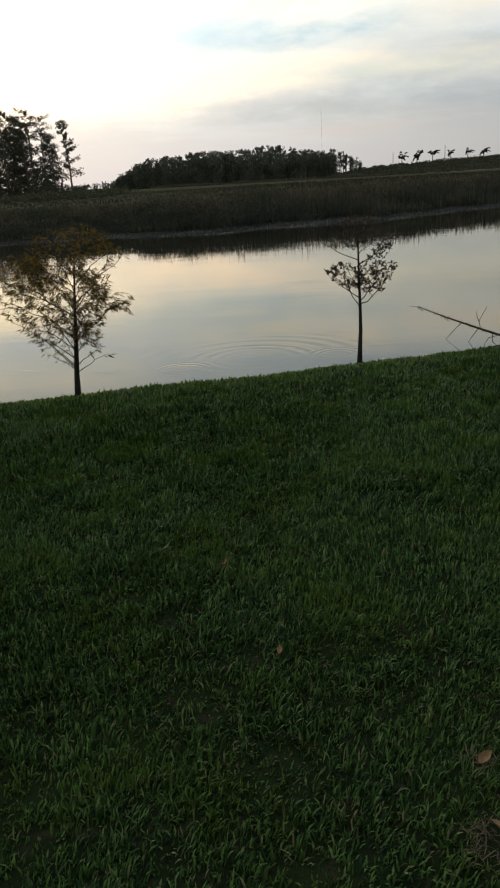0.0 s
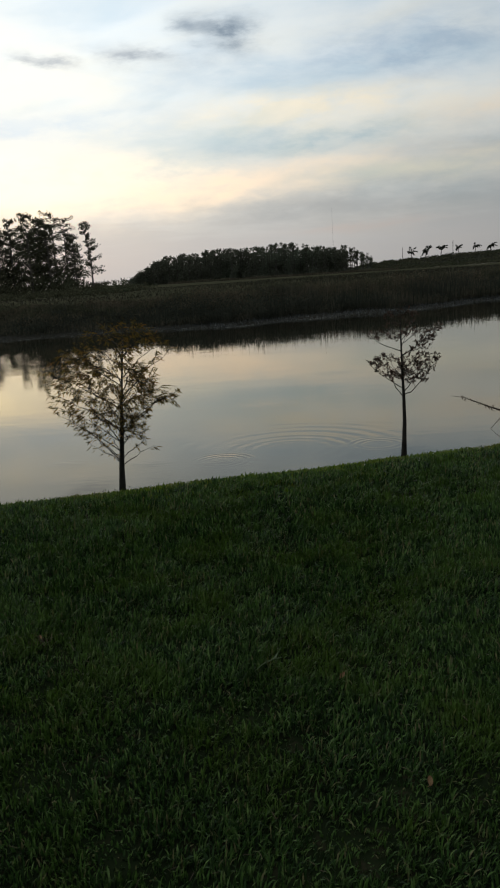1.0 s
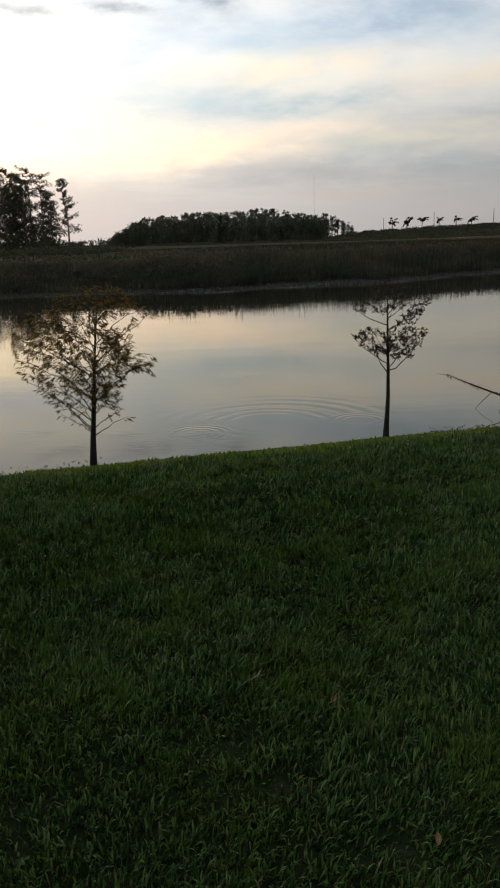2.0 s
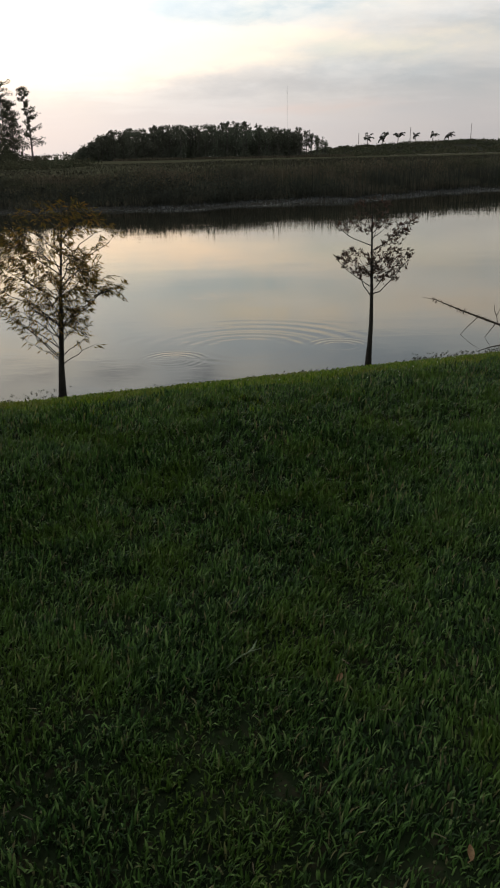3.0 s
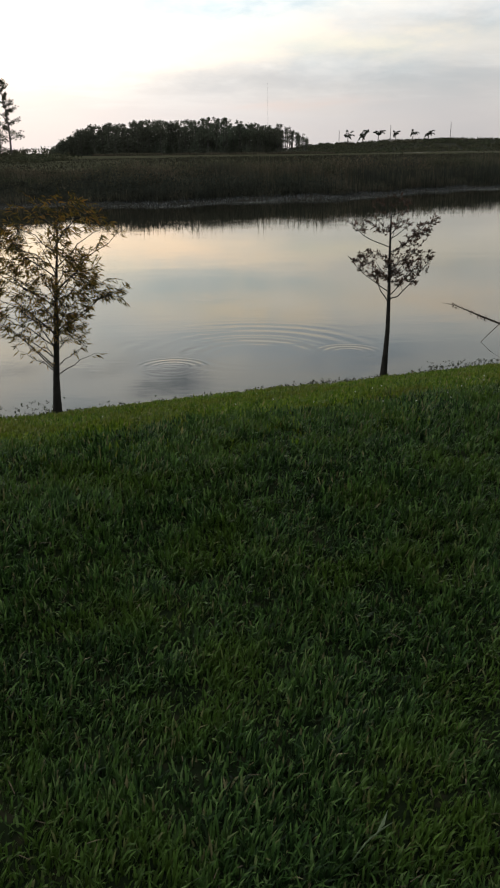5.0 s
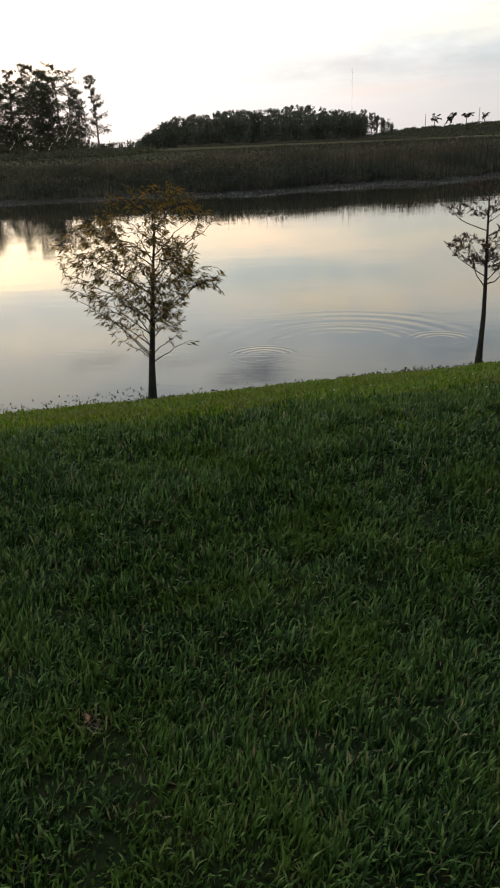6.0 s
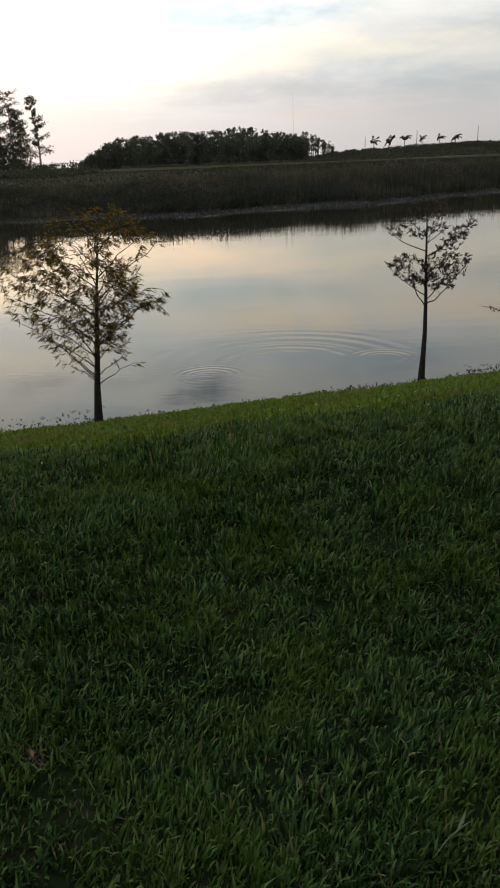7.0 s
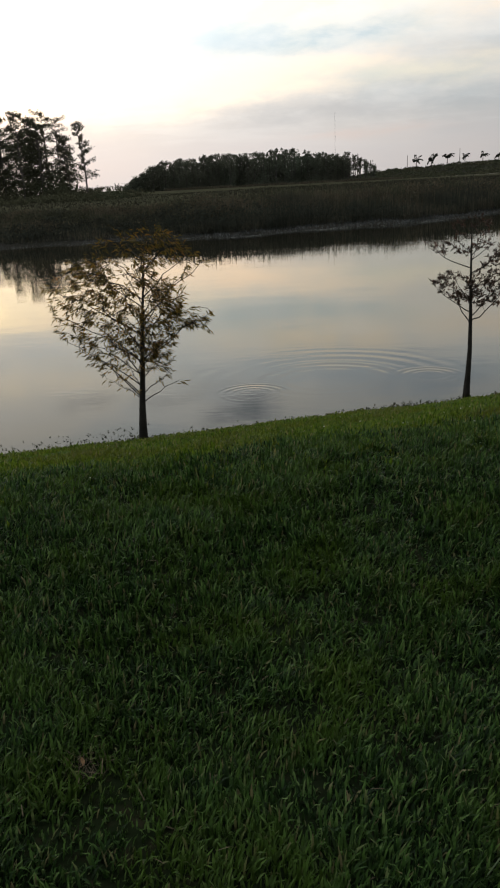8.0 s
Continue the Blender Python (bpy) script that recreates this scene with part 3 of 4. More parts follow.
def build_fallen_leaf(x, y, turn, length, label):
    """One curled dry leaf with a stalk, caught in the grass."""
    leaf = root("fallen_leaf", (x, y, float(land(x, y)) + 0.03), label, "leaf", "dry leaves on the lawn")
    leaf.rotation_euler = (radians(20), radians(-25), turn)
    verts, faces = [], []
    for i in range(7):
        t = i / 6
        half = length * 0.26 * math.sin(math.pi * min(1, t * 0.92 + 0.08)) ** 0.8
        for k in (-1, -0.5, 0, 0.5, 1):
            verts.append((length * (t - 0.5), half * k, 0.25 * length * (t - 0.5) ** 2 + half * 0.5 * k * k))
    for i in range(6):
        for k in range(4):
            a = i * 5 + k
            faces.append((a, a + 1, a + 6, a + 5))
    me = bpy.data.meshes.new("blade")
    me.from_pydata(verts, [], faces)
    link("blade", me, DRY_LEAF, leaf, smooth=True)
    stalk = Limbs()
    stalk.tube([(-0.5 * length, 0, 0.06 * length), (-0.7 * length, 0.01, 0.12 * length)], [0.0012, 0.0008], 4)
    link("stalk", stalk.mesh("stalk"), DRY_LEAF, leaf)


build_fallen_leaf(0.098, 2.31, 1.4, 0.035, "small curled orange-brown leaf caught in the lawn")
build_fallen_leaf(0.63, 1.74, 0.5, 0.05, "pale tan dry leaf on worn lawn")
build_fallen_leaf(0.60, 1.50, 2.6, 0.06, "large tan dry leaf on worn lawn")
build_fallen_leaf(-0.108, 2.92, 0.9, 0.032, "curled rust-orange leaf in a dark gap of the lawn")
build_fallen_leaf(-1.40, 3.36, 2.0, 0.024, "reddish brown dry leaf in a bare lawn spot")


def build_cut_stalk():
    """A long flat grass stalk that lies on the lawn."""
    stalk = root("grass_stalk", (-0.39, 3.03, float(land(-0.39, 3.03)) + 0.04), "long pale green cut grass stalk lying on the lawn", "grass stalk")
    w = Limbs()
    w.tube([(-0.055, -0.045, -0.004), (-0.02, -0.015, 0.010), (0.02, 0.015, 0.012), (0.055, 0.042, 0.004)], [0.0012, 0.0020, 0.0020, 0.0010], 5)
    link("stem", w.mesh("stem"), PALE_BLADE, stalk, smooth=True)
    tip = Leaves()
    rnd = random.Random(2)
    tip.leaf((0.01, 0.01, 0.012), (0.6, 0.75, 0.25), 0.06, 0.009, rnd)
    tip.leaf((-0.02, -0.012, 0.010), (0.9, 0.2, 0.3), 0.04, 0.007, rnd)
    link("blades", tip.mesh("blades"), PALE_BLADE, stalk)


def build_broad_weed():
    """A small weed with oval leaves among the grass."""
    weed = root("broadleaf_weed", (-1.43, 2.90, float(land(-1.43, 2.90))), "small broad-leaved green weed in the lawn", "weed")
    rnd = random.Random(6)
    for az, tilt, size in ((0.6, 0.7, 0.026), (2.2, 0.5, 0.022), (3.6, 0.6, 0.020), (5.0, 0.4, 0.024), (1.4, 1.2, 0.018)):
        way = Vector((math.cos(az), math.sin(az), tilt)).normalized()
        stem = Limbs()
        end = Vector((0, 0, 0.018)) + way * 0.02
        stem.tube([(0, 0, -0.005), (0, 0, 0.018), tuple(end)], [0.0014, 0.0012, 0.0009], 4)
        stalk = link("stalk", stem.mesh("stalk"), PALE_BLADE, weed)
        leaf = Leaves()
        leaf.leaf(end, way, size, size * 0.45, rnd)
        link("leaf", leaf.mesh("leaf"), BANK_GRASS, stalk)


build_cut_stalk()
build_broad_weed()


def white_flowers():
    """Small white clover heads on the slope."""
    rnd = random.Random(4)
    petals = Leaves()
    for k in range(24):
        x = rnd.uniform(-3.4, 3.2) if k < 10 else rnd.gauss(0.9, 0.55)
        s = rnd.uniform(5.6, 9.8) if k < 10 else rnd.uniform(5.9, 7.6)
        y = s + 12 * math.tanh(0.295 * x / 12)
        z = float(land(x, y)) + rnd.uniform(0.045, 0.065)
        for _ in range(9):
            petals.leaf((x, y, z), (rnd.uniform(-1, 1), rnd.uniform(-1, 1), rnd.uniform(-0.3, 1)), rnd.uniform(0.004, 0.007), 0.004, rnd)
    tagged(link("clover_flowers", petals.mesh("clover_flowers"), PETAL), "tiny white clover heads in the slope grass", "flowers", kind="stuff")


white_flowers()


def on_trunk(trunk, z):
    for a, b in zip(trunk, trunk[1:]):
        if a.z <= z <= b.z:
            return a.lerp(b, (z - a.z) / (b.z - a.z))
    return trunk[-1].copy()


def grow_crown(tree, trunk, limbs, targets, tuft, rnd, far=0.42):
    """Fill a crown: limbs are (path, foot radius); each target gets a twig from the nearest wood and a tuft of leaves.
    Gives a list of (wood, leaves), a pair for each limb."""
    nodes, owner, made = [], [], []
    for path, r in limbs:
        wood = Limbs()
        n = len(path) - 1
        wood.tube(path, [r * (1 - 0.82 * i / n) for i in range(n + 1)], 6)
        made.append((wood, Leaves()))
        nodes += path[2:]
        owner += [len(made) - 1] * (n - 1)
        tuft(made[-1][1], path[-1], (path[-1] - path[-3]).normalized())
    for z in np.arange(0.7, trunk[-1].z, 0.12):
        nodes.append(on_trunk(trunk, z))
        owner.append(min(range(len(limbs)), key=lambda k: abs(limbs[k][0][0].z - z)))
    for p in targets:
        gap = [(n - p).length + (0.25 if n.z > p.z + 0.03 else 0.0) for n in nodes]
        i = int(np.argmin(gap))
        k, start = owner[i], nodes[i]
        if not 0.02 < (p - start).length < far:
            continue
        path = bend(start, p, 3, 0.06, 0.05, rnd)
        made[k][0].tube(path, [0.0032, 0.0026, 0.0019, 0.0011], 4)
        nodes += path[2:]
        owner += [k, k]
        way = (p - start).normalized() * 0.6 + Vector((p.x, p.y, 0.1)).normalized() * 0.5
        tuft(made[k][1], p, way.normalized())
    return made


def build_gold_tree():
    """The broad young tree on the shore, in olive and gold leaf."""
    rnd = random.Random(21)
    place = Vector((-2.252, 9.42, -1.12))
    tree = root("young_tree", place, "young shore tree with broad airy crown of olive-gold leaves", "tree", "young trees on the pond's edge")
    trunk = [Vector(p) for p in [(0, 0, -0.06), (0.0, 0, 0.03), (0.008, 0, 0.16), (0.025, 0, 0.42), (0.06, 0.01, 0.78), (0.085, 0.0, 1.05),
                                 (0.12, 0.01, 1.42), (0.165, 0.0, 1.78), (0.20, 0.0, 2.10)]]
    w = Limbs()
    w.tube(trunk, [0.056, 0.050, 0.042, 0.032, 0.026, 0.021, 0.013, 0.008, 0.003], 14, 0.10)
    link("trunk", w.mesh("trunk"), BARK, tree, "flared grey-brown trunk", True)
    fork = Limbs()
    joint = on_trunk(trunk, 1.86)
    fork.tube([joint, joint + Vector((-0.05, -0.02, 0.05)), joint + Vector((-0.10, -0.03, 0.10)), joint + Vector((-0.145, -0.03, 0.16))], [0.006, 0.0055, 0.004, 0.002], 6)
    fork.tube([joint, joint + Vector((0.02, -0.03, 0.07)), joint + Vector((0.015, -0.04, 0.14))], [0.0055, 0.004, 0.002], 6)
    link("dead_twig", fork.mesh("dead_twig"), PALE_BARK, tree, "bare pale forked twig")
    # how far the crown reaches to either side at each height
    tall = [0.50, 0.62, 0.80, 0.95, 1.10, 1.25, 1.40, 1.55, 1.65, 1.74, 1.86, 1.97, 2.08, 2.18]
    south = [0.08, 0.22, 0.44, 0.60, 0.86, 0.84, 0.84, 0.92, 0.92, 0.74, 0.62, 0.52, 0.42, 0.26]
    north = [0.15, 0.32, 0.38, 0.32, 0.38, 0.46, 0.48, 0.46, 0.48, 0.56, 0.66, 0.60, 0.50, 0.32]

    def reach(az, z):
        a, b = np.interp(z, tall, south), np.interp(z, tall, north)
        return 1 / math.hypot(math.cos(az) / (a if math.cos(az) < 0 else b), math.sin(az) / (0.42 * (a + b)))

    ends = [(-0.85, 0.05, 1.16), (-0.93, -0.1, 1.66), (0.74, 0.0, 1.36), (0.46, -0.05, 0.68), (0.72, 0.1, 1.84), (-0.55, 0.15, 0.92), (-0.82, 0.2, 1.42),
            (-0.30, -0.2, 0.74), (0.66, -0.1, 1.28), (-0.60, -0.25, 1.90), (0.40, 0.1, 2.08)]
    for k in range(27):
        z, az = 0.74 + 1.42 * (k + rnd.random()) / 27, 2.4 * k + rnd.uniform(-0.4, 0.4)
        r = reach(az, z) * rnd.uniform(0.80, 1.0)
        ends.append((math.cos(az) * r, math.sin(az) * r, z))
    limbs = []
    for x, y, z in ends:
        out = math.hypot(x, y)
        foot = on_trunk(trunk, min(1.92, max(0.42, z - out * rnd.uniform(0.55, 0.85))))
        limbs.append((bend(foot, (x + 0.05 * z, y, z), 7, 0.05, 0.032, rnd), 0.0046 + 0.0036 * out))
    targets = []
    while len(targets) < 880:
        z = rnd.triangular(0.58, 2.24, 1.72)
        az = rnd.uniform(0, 2 * math.pi)
        r = reach(az, z) * rnd.uniform(0.05, 1.0) ** 0.45
        p = Vector((math.cos(az) * r + 0.05 * z, math.sin(az) * r, z))
        if float(vnoise(np.array(p.x * 4.2 + 9), np.array(p.z * 4.2 + p.y * 2.2), 51)) > rnd.uniform(0.16, 0.50):
            targets.append(p)
    # the leafiest parts: the southern shoulder, and one long bough to the north
    for _ in range(70):
        targets.append(Vector((rnd.uniform(-0.78, -0.15), rnd.uniform(-0.4, 0.4), rnd.uniform(1.40, 1.86))))
    for _ in range(34):
        targets.append(Vector((rnd.uniform(0.52, 0.80), rnd.uniform(-0.12, 0.14), rnd.uniform(1.14, 1.38))))
    targets.sort(key=lambda p: p.x * p.x + p.y * p.y)

    def tuft(leaves, p, way):
        for _ in range(rnd.choice((3, 4, 6)) if p.z < 0.95 else rnd.choice((4, 5, 6, 8))):
            d = way * 0.8 + Vector((rnd.uniform(-0.55, 0.55), rnd.uniform(-0.55, 0.55), rnd.uniform(-0.75, 0.25) - 0.30))
            leaves.leaf(p - way * rnd.uniform(0.0, 0.09), d, rnd.uniform(0.055, 0.098), rnd.uniform(0.0105, 0.0150), rnd)

    for wood, leaves in grow_crown(tree, trunk, limbs, targets, tuft, rnd):
        limb = link("branch", wood.mesh("branch"), BARK, tree)
        link("leaves", leaves.mesh("leaves"), LEAF_GOLD, limb, "olive and gold narrow leaves")


def build_rust_tree():
    """The slim young tree with few leaf tufts."""
    rnd = random.Random(5)
    place = Vector((1.465, 10.76, -1.09))
    tree = root("young_tree", place, "slim young shore tree with sparse rust-brown leaf tufts", "tree", "young trees on the pond's edge")
    trunk = [Vector(p) for p in [(-0.008, 0, -0.10), (-0.006, 0, 0.03), (0.0, 0, 0.20), (0.010, 0, 0.50), (0.004, 0, 0.90), (-0.010, 0, 1.3), (-0.018, 0, 1.65), (-0.020, 0, 1.95)]]
    w = Limbs()
    w.tube(trunk, [0.046, 0.040, 0.032, 0.026, 0.020, 0.015, 0.010, 0.004], 12, 0.12)
    link("trunk", w.mesh("trunk"), BARK, tree, "slender straight grey trunk", True)
    limbs = [(0.82, [(-0.10, 0.02, 0.14), (-0.19, 0.03, 0.32), (-0.20, 0.05, 0.45)], 0.011), (0.95, [(-0.15, -0.02, 0.10), (-0.32, -0.04, 0.22), (-0.44, -0.05, 0.34)], 0.010),
             (0.86, [(0.10, 0.0, 0.03), (0.24, 0.02, 0.17), (0.36, 0.03, 0.31), (0.50, 0.04, 0.48)], 0.012), (0.90, [(0.10, -0.06, 0.14), (0.22, -0.12, 0.30), (0.27, -0.14, 0.40)], 0.010),
             (1.46, [(-0.13, 0.02, 0.05), (-0.30, 0.04, 0.13), (-0.42, 0.05, 0.25), (-0.52, 0.05, 0.31)], 0.010), (1.40, [(0.15, 0.02, 0.07), (0.30, 0.04, 0.18), (0.42, 0.05, 0.32), (0.54, 0.05, 0.38)], 0.010),
             (1.02, [(-0.05, 0.14, 0.14), (-0.14, 0.24, 0.30)], 0.009), (1.10, [(0.08, 0.14, 0.12), (0.20, 0.26, 0.25)], 0.009), (1.08, [(-0.04, -0.14, 0.12), (-0.10, -0.27, 0.28)], 0.009),
             (1.62, [(-0.10, -0.05, 0.08), (-0.22, -0.08, 0.2)], 0.007), (1.60, [(0.07, -0.06, 0.10), (0.12, -0.1, 0.25)], 0.007), (1.2, [(0.12, 0.0, 0.10), (0.22, 0.0, 0.16), (0.33, -0.03, 0.2)], 0.009),
             (1.12, [(-0.10, 0.04, 0.08), (-0.20, 0.07, 0.16)], 0.008), (1.25, [(-0.08, -0.08, 0.07), (-0.20, -0.16, 0.14)], 0.008), (1.18, [(0.09, 0.10, 0.06), (0.24, 0.14, 0.10)], 0.008),
             (1.5, [(0.06, 0.10, 0.10), (0.10, 0.2, 0.2)], 0.007), (1.55, [(0.14, 0.0, 0.10), (0.24, -0.02, 0.18)], 0.007)]
    paths = []
    for z, steps, r in limbs:
        p0 = on_trunk(trunk, z)
        coarse = [p0] + [p0 + Vector(v) for v in steps]
        path = []
        for a, b in zip(coarse, coarse[1:]):
            path += [a.copy(), a.lerp(b, 0.5) + Vector((rnd.uniform(-1, 1), rnd.uniform(-1, 1), rnd.uniform(-1, 1))) * 0.008]
        paths.append((path + [coarse[-1]], 0.72 * r))
    # leafy places in the two tiers: middle, half width, half height, how many tufts
    places = [(-0.22, 1.28, 0.22, 0.15, 46), (0.22, 1.24, 0.22, 0.18, 62), (0.44, 1.38, 0.09, 0.07, 10), (-0.38, 1.32, 0.08, 0.07, 12), (0.02, 1.20, 0.12, 0.12, 18), (0.20, 1.10, 0.20, 0.09, 30), (-0.16, 1.14, 0.14, 0.08, 16),
              (-0.33, 1.70, 0.15, 0.08, 18), (0.36, 1.62, 0.12, 0.09, 26), (0.47, 1.76, 0.08, 0.06, 9), (0.10, 1.70, 0.12, 0.09, 16), (-0.10, 1.72, 0.10, 0.12, 12), (0.0, 1.92, 0.26, 0.12, 30), (0.20, 1.45, 0.17, 0.07, 16), (0.05, 1.36, 0.10, 0.10, 8), (0.26, 1.54, 0.10, 0.06, 8)]
    targets = []
    for cx, cz, rx, rz, many in places:
        for _ in range(round(many * 1.3)):
            a, k = rnd.uniform(0, 2 * math.pi), math.sqrt(rnd.random())
            targets.append(Vector((cx + rx * k * math.cos(a), rnd.uniform(-0.8, 0.8) * max(rx, 0.14), cz + rz * k * math.sin(a))))
    targets.sort(key=lambda p: p.x * p.x + p.y * p.y)

    def tuft(leaves, p, way):
        for _ in range(rnd.choice((4, 5, 6, 8))):
            d = way * 0.7 + Vector((rnd.uniform(-0.7, 0.7), rnd.uniform(-0.7, 0.7), rnd.uniform(-0.5, 0.9)))
            leaves.leaf(p - way * rnd.uniform(0.0, 0.05), d, rnd.uniform(0.032, 0.058), rnd.uniform(0.012, 0.018), rnd)

    for wood, leaves in grow_crown(tree, trunk, paths, targets, tuft, rnd, 0.30):
        limb = link("branch", wood.mesh("branch"), BARK, tree)
        link("leaves", leaves.mesh("leaves"), LEAF_RUST, limb, "small rust-brown leaves in tufts")


build_gold_tree()
build_rust_tree()


def build_fallen_branch():
    """Dead limb that lies with its foot on the shore and its tip over the water."""
    rnd = random.Random(3)
    base = root("fallen_branch", (3.98, 11.1, -1.10), "dead bare tree limb fallen on the pond's edge, tip over water", "branch")
    o = Vector((3.9, 11.1, -1.10))
    leaves = Leaves()

    def limb(pts, radii, name, twigs=0, parent=base):
        b = Limbs()
        path = [Vector(p) - o for p in pts]
        b.tube(path, radii, 7)
        ob = link(name, b.mesh(name), DEAD_BARK, parent)
        return path, ob

    main, _ = limb([(4.6, 11.1, -1.13), (3.95, 11.08, -0.98), (3.38, 11.0, -0.80), (2.98, 11.0, -0.65), (2.60, 11.0, -0.50), (2.27, 11.0, -0.36), (2.10, 11.0, -0.325)],
                         [0.026, 0.023, 0.018, 0.014, 0.010, 0.0045, 0.0015], "limb")
    limb([(4.5, 10.95, -1.12), (3.9, 10.93, -0.97), (3.38, 10.95, -0.95), (3.05, 10.95, -1.0), (2.85, 10.95, -1.06)], [0.018, 0.016, 0.012, 0.008, 0.004], "limb")
    for pts in ([(2.86, 11, -0.60), (2.74, 11.02, -0.73), (2.64, 11.0, -0.83), (2.76, 10.98, -0.94), (2.90, 10.96, -1.03)],
                [(3.10, 11, -0.70), (3.00, 10.95, -0.80), (2.95, 10.95, -0.87), (3.03, 10.95, -0.98)],
                [(3.13, 11, -0.71), (3.11, 11.02, -0.60), (3.16, 11.02, -0.49), (3.21, 11.02, -0.40)],
                [(3.12, 11.02, -0.63), (3.08, 11.03, -0.53), (3.075, 11.03, -0.46)],
                [(3.40, 10.98, -0.80), (3.22, 10.9, -0.82), (3.16, 10.9, -0.92), (3.22, 10.9, -0.99)],
                [(3.5, 11.02, -0.84), (3.56, 11.03, -0.62), (3.52, 11.05, -0.48), (3.44, 11.05, -0.40)],
                [(3.56, 11.03, -0.62), (3.64, 11.03, -0.50), (3.66, 11.03, -0.40)],
                [(3.75, 11.0, -0.92), (3.7, 10.9, -0.75), (3.78, 10.88, -0.6)],
                [(3.3, 11.0, -0.78), (3.28, 10.9, -0.88), (3.36, 10.88, -0.95)]):
        limb(pts, [0.0055 * (1 - 0.18 * i) for i in range(len(pts))], "twig")
    for t in range(75):
        u = rnd.uniform(0.40, 0.86)
        i = int(u * 6)
        p = main[i].lerp(main[i + 1], u * 6 - i)
        leaves.leaf(p, (rnd.uniform(-0.6, 0.6), rnd.uniform(-0.5, 0.5), rnd.choice([-1, -1, 0.6])), rnd.uniform(0.025, 0.06), 0.010, rnd)
    link("dead_leaves", leaves.mesh("dead_leaves"), LEAF_RUST, base, "withered brown leaves")


build_fallen_branch()


def shore_weeds():
    """Little leafy weeds at the water's edge, thicker by the broad tree."""
    rnd = random.Random(8)
    leaves = Leaves()
    wood = Limbs()
    spots = []
    for _ in range(620):
        x = rnd.uniform(-5, 5)
        spots.append((x, 10.49 + rnd.gauss(0.02, 0.05), rnd.choice([0.8, 0.9, 1.0, 1.2])))
    for _ in range(1500):
        x = rnd.uniform(-5, 5)
        spots.append((x, 10.40 + rnd.gauss(0.0, 0.07) + 0.10 * math.sin(2.3 * x) * math.sin(0.9 * x + 1), rnd.choice([0.7, 0.9, 1.1])))
    for _ in range(240):
        x = rnd.uniform(-4.6, -2.0)
        spots.append((x, 10.52 + abs(rnd.gauss(0, 0.06)), 0.6))
    for _ in range(160):
        x = rnd.uniform(2.2, 4.4)
        spots.append((x, 10.6 + abs(rnd.gauss(0, 0.12)), 0.9))
    for x, s, k in spots:
        y = s + 12 * math.tanh(0.295 * x / 12)
        z = max(float(land(x, y)), WATER_Z) - 0.01
        h = rnd.uniform(0.006, 0.026) * k
        top = Vector((x + rnd.uniform(-0.03, 0.03), y + rnd.uniform(-0.03, 0.03), z + h))
        wood.tube([(x, y, z), tuple(top)], [0.0022, 0.0012], 3)
        for _ in range(rnd.choice([2, 3, 4, 5])):
            p = Vector((x, y, z)).lerp(top, rnd.uniform(0.45, 1.0))
            leaves.leaf(p, (rnd.uniform(-1, 1), rnd.uniform(-1, 1), rnd.uniform(-0.3, 0.4)), rnd.uniform(0.012, 0.030), rnd.uniform(0.007, 0.015), rnd)
    for _ in range(210):
        x = rnd.uniform(-4.9, -2.3) if rnd.random() < 0.8 else rnd.uniform(-2.0, 3.5)
        y = 10.56 + abs(rnd.gauss(0, 0.24 if x < -2.3 else 0.10)) + 12 * math.tanh(0.295 * x / 12)
        for _ in range(rnd.choice([1, 2, 2, 3])):
            p = (x + rnd.uniform(-0.02, 0.02), y + rnd.uniform(-0.02, 0.02), WATER_Z + 0.004)
            leaves.leaf(p, (rnd.uniform(-1, 1), rnd.uniform(-1, 1), rnd.uniform(0.0, 0.18)), rnd.uniform(0.012, 0.032), rnd.uniform(0.010, 0.020), rnd)
    v = np.concatenate([np.array(wood.v), np.array(leaves.v)])
    faces = wood.f + [tuple(i + len(wood.v) for i in t) for t in leaves.t]
    me = bpy.data.meshes.new("shore_weeds")
    me.from_pydata(v.tolist(), [], faces)
    tagged(link("shore_weeds", me, WEED), "small dark leafy weeds along the waterline", "weeds", kind="stuff")


shore_weeds()


# ---- far bank and distance ----
def reeds(name, mat, label, n, x0, x1, d0, d1, h0, h1, width, lean, clump=0.25):
    x = rng.uniform(x0, x1, n)
    d = rng.uniform(d0, d1, n)
    y = far_shore(x) + d
    k = vnoise(x * clump, y * clump, 21)
    k2 = vnoise(x * clump * 3.3, y * clump * 3.3, 22)
    keep = rng.uniform(0, 1, n) < 0.35 + 0.8 * k2
    x, y, k, k2 = x[keep], y[keep], k[keep], k2[keep]
    n = len(x)
    h = (h0 + (h1 - h0) * (0.55 * k + 0.45 * k2)) * rng.uniform(0.7, 1.15, n) * (0.52 + 0.48 * sstep(x, -11, 1))
    base = np.stack([x, y, land(x, y) - 0.03], 1)
    v, t = blades(base, h, width * rng.uniform(0.6, 1.4, n), np.abs(rng.normal(0, lean, n)), rng.uniform(0, 2 * np.pi, n), 0.5)
    tagged(link(name, tri_mesh(name, v, t), mat), label, "reeds", kind="stuff")


reeds("reed_belt", REED, "tall brown-olive reeds along the far bank", 100000, -38, 50, 2.0, 10.5, 0.20, 1.13, 0.026, 1.0)


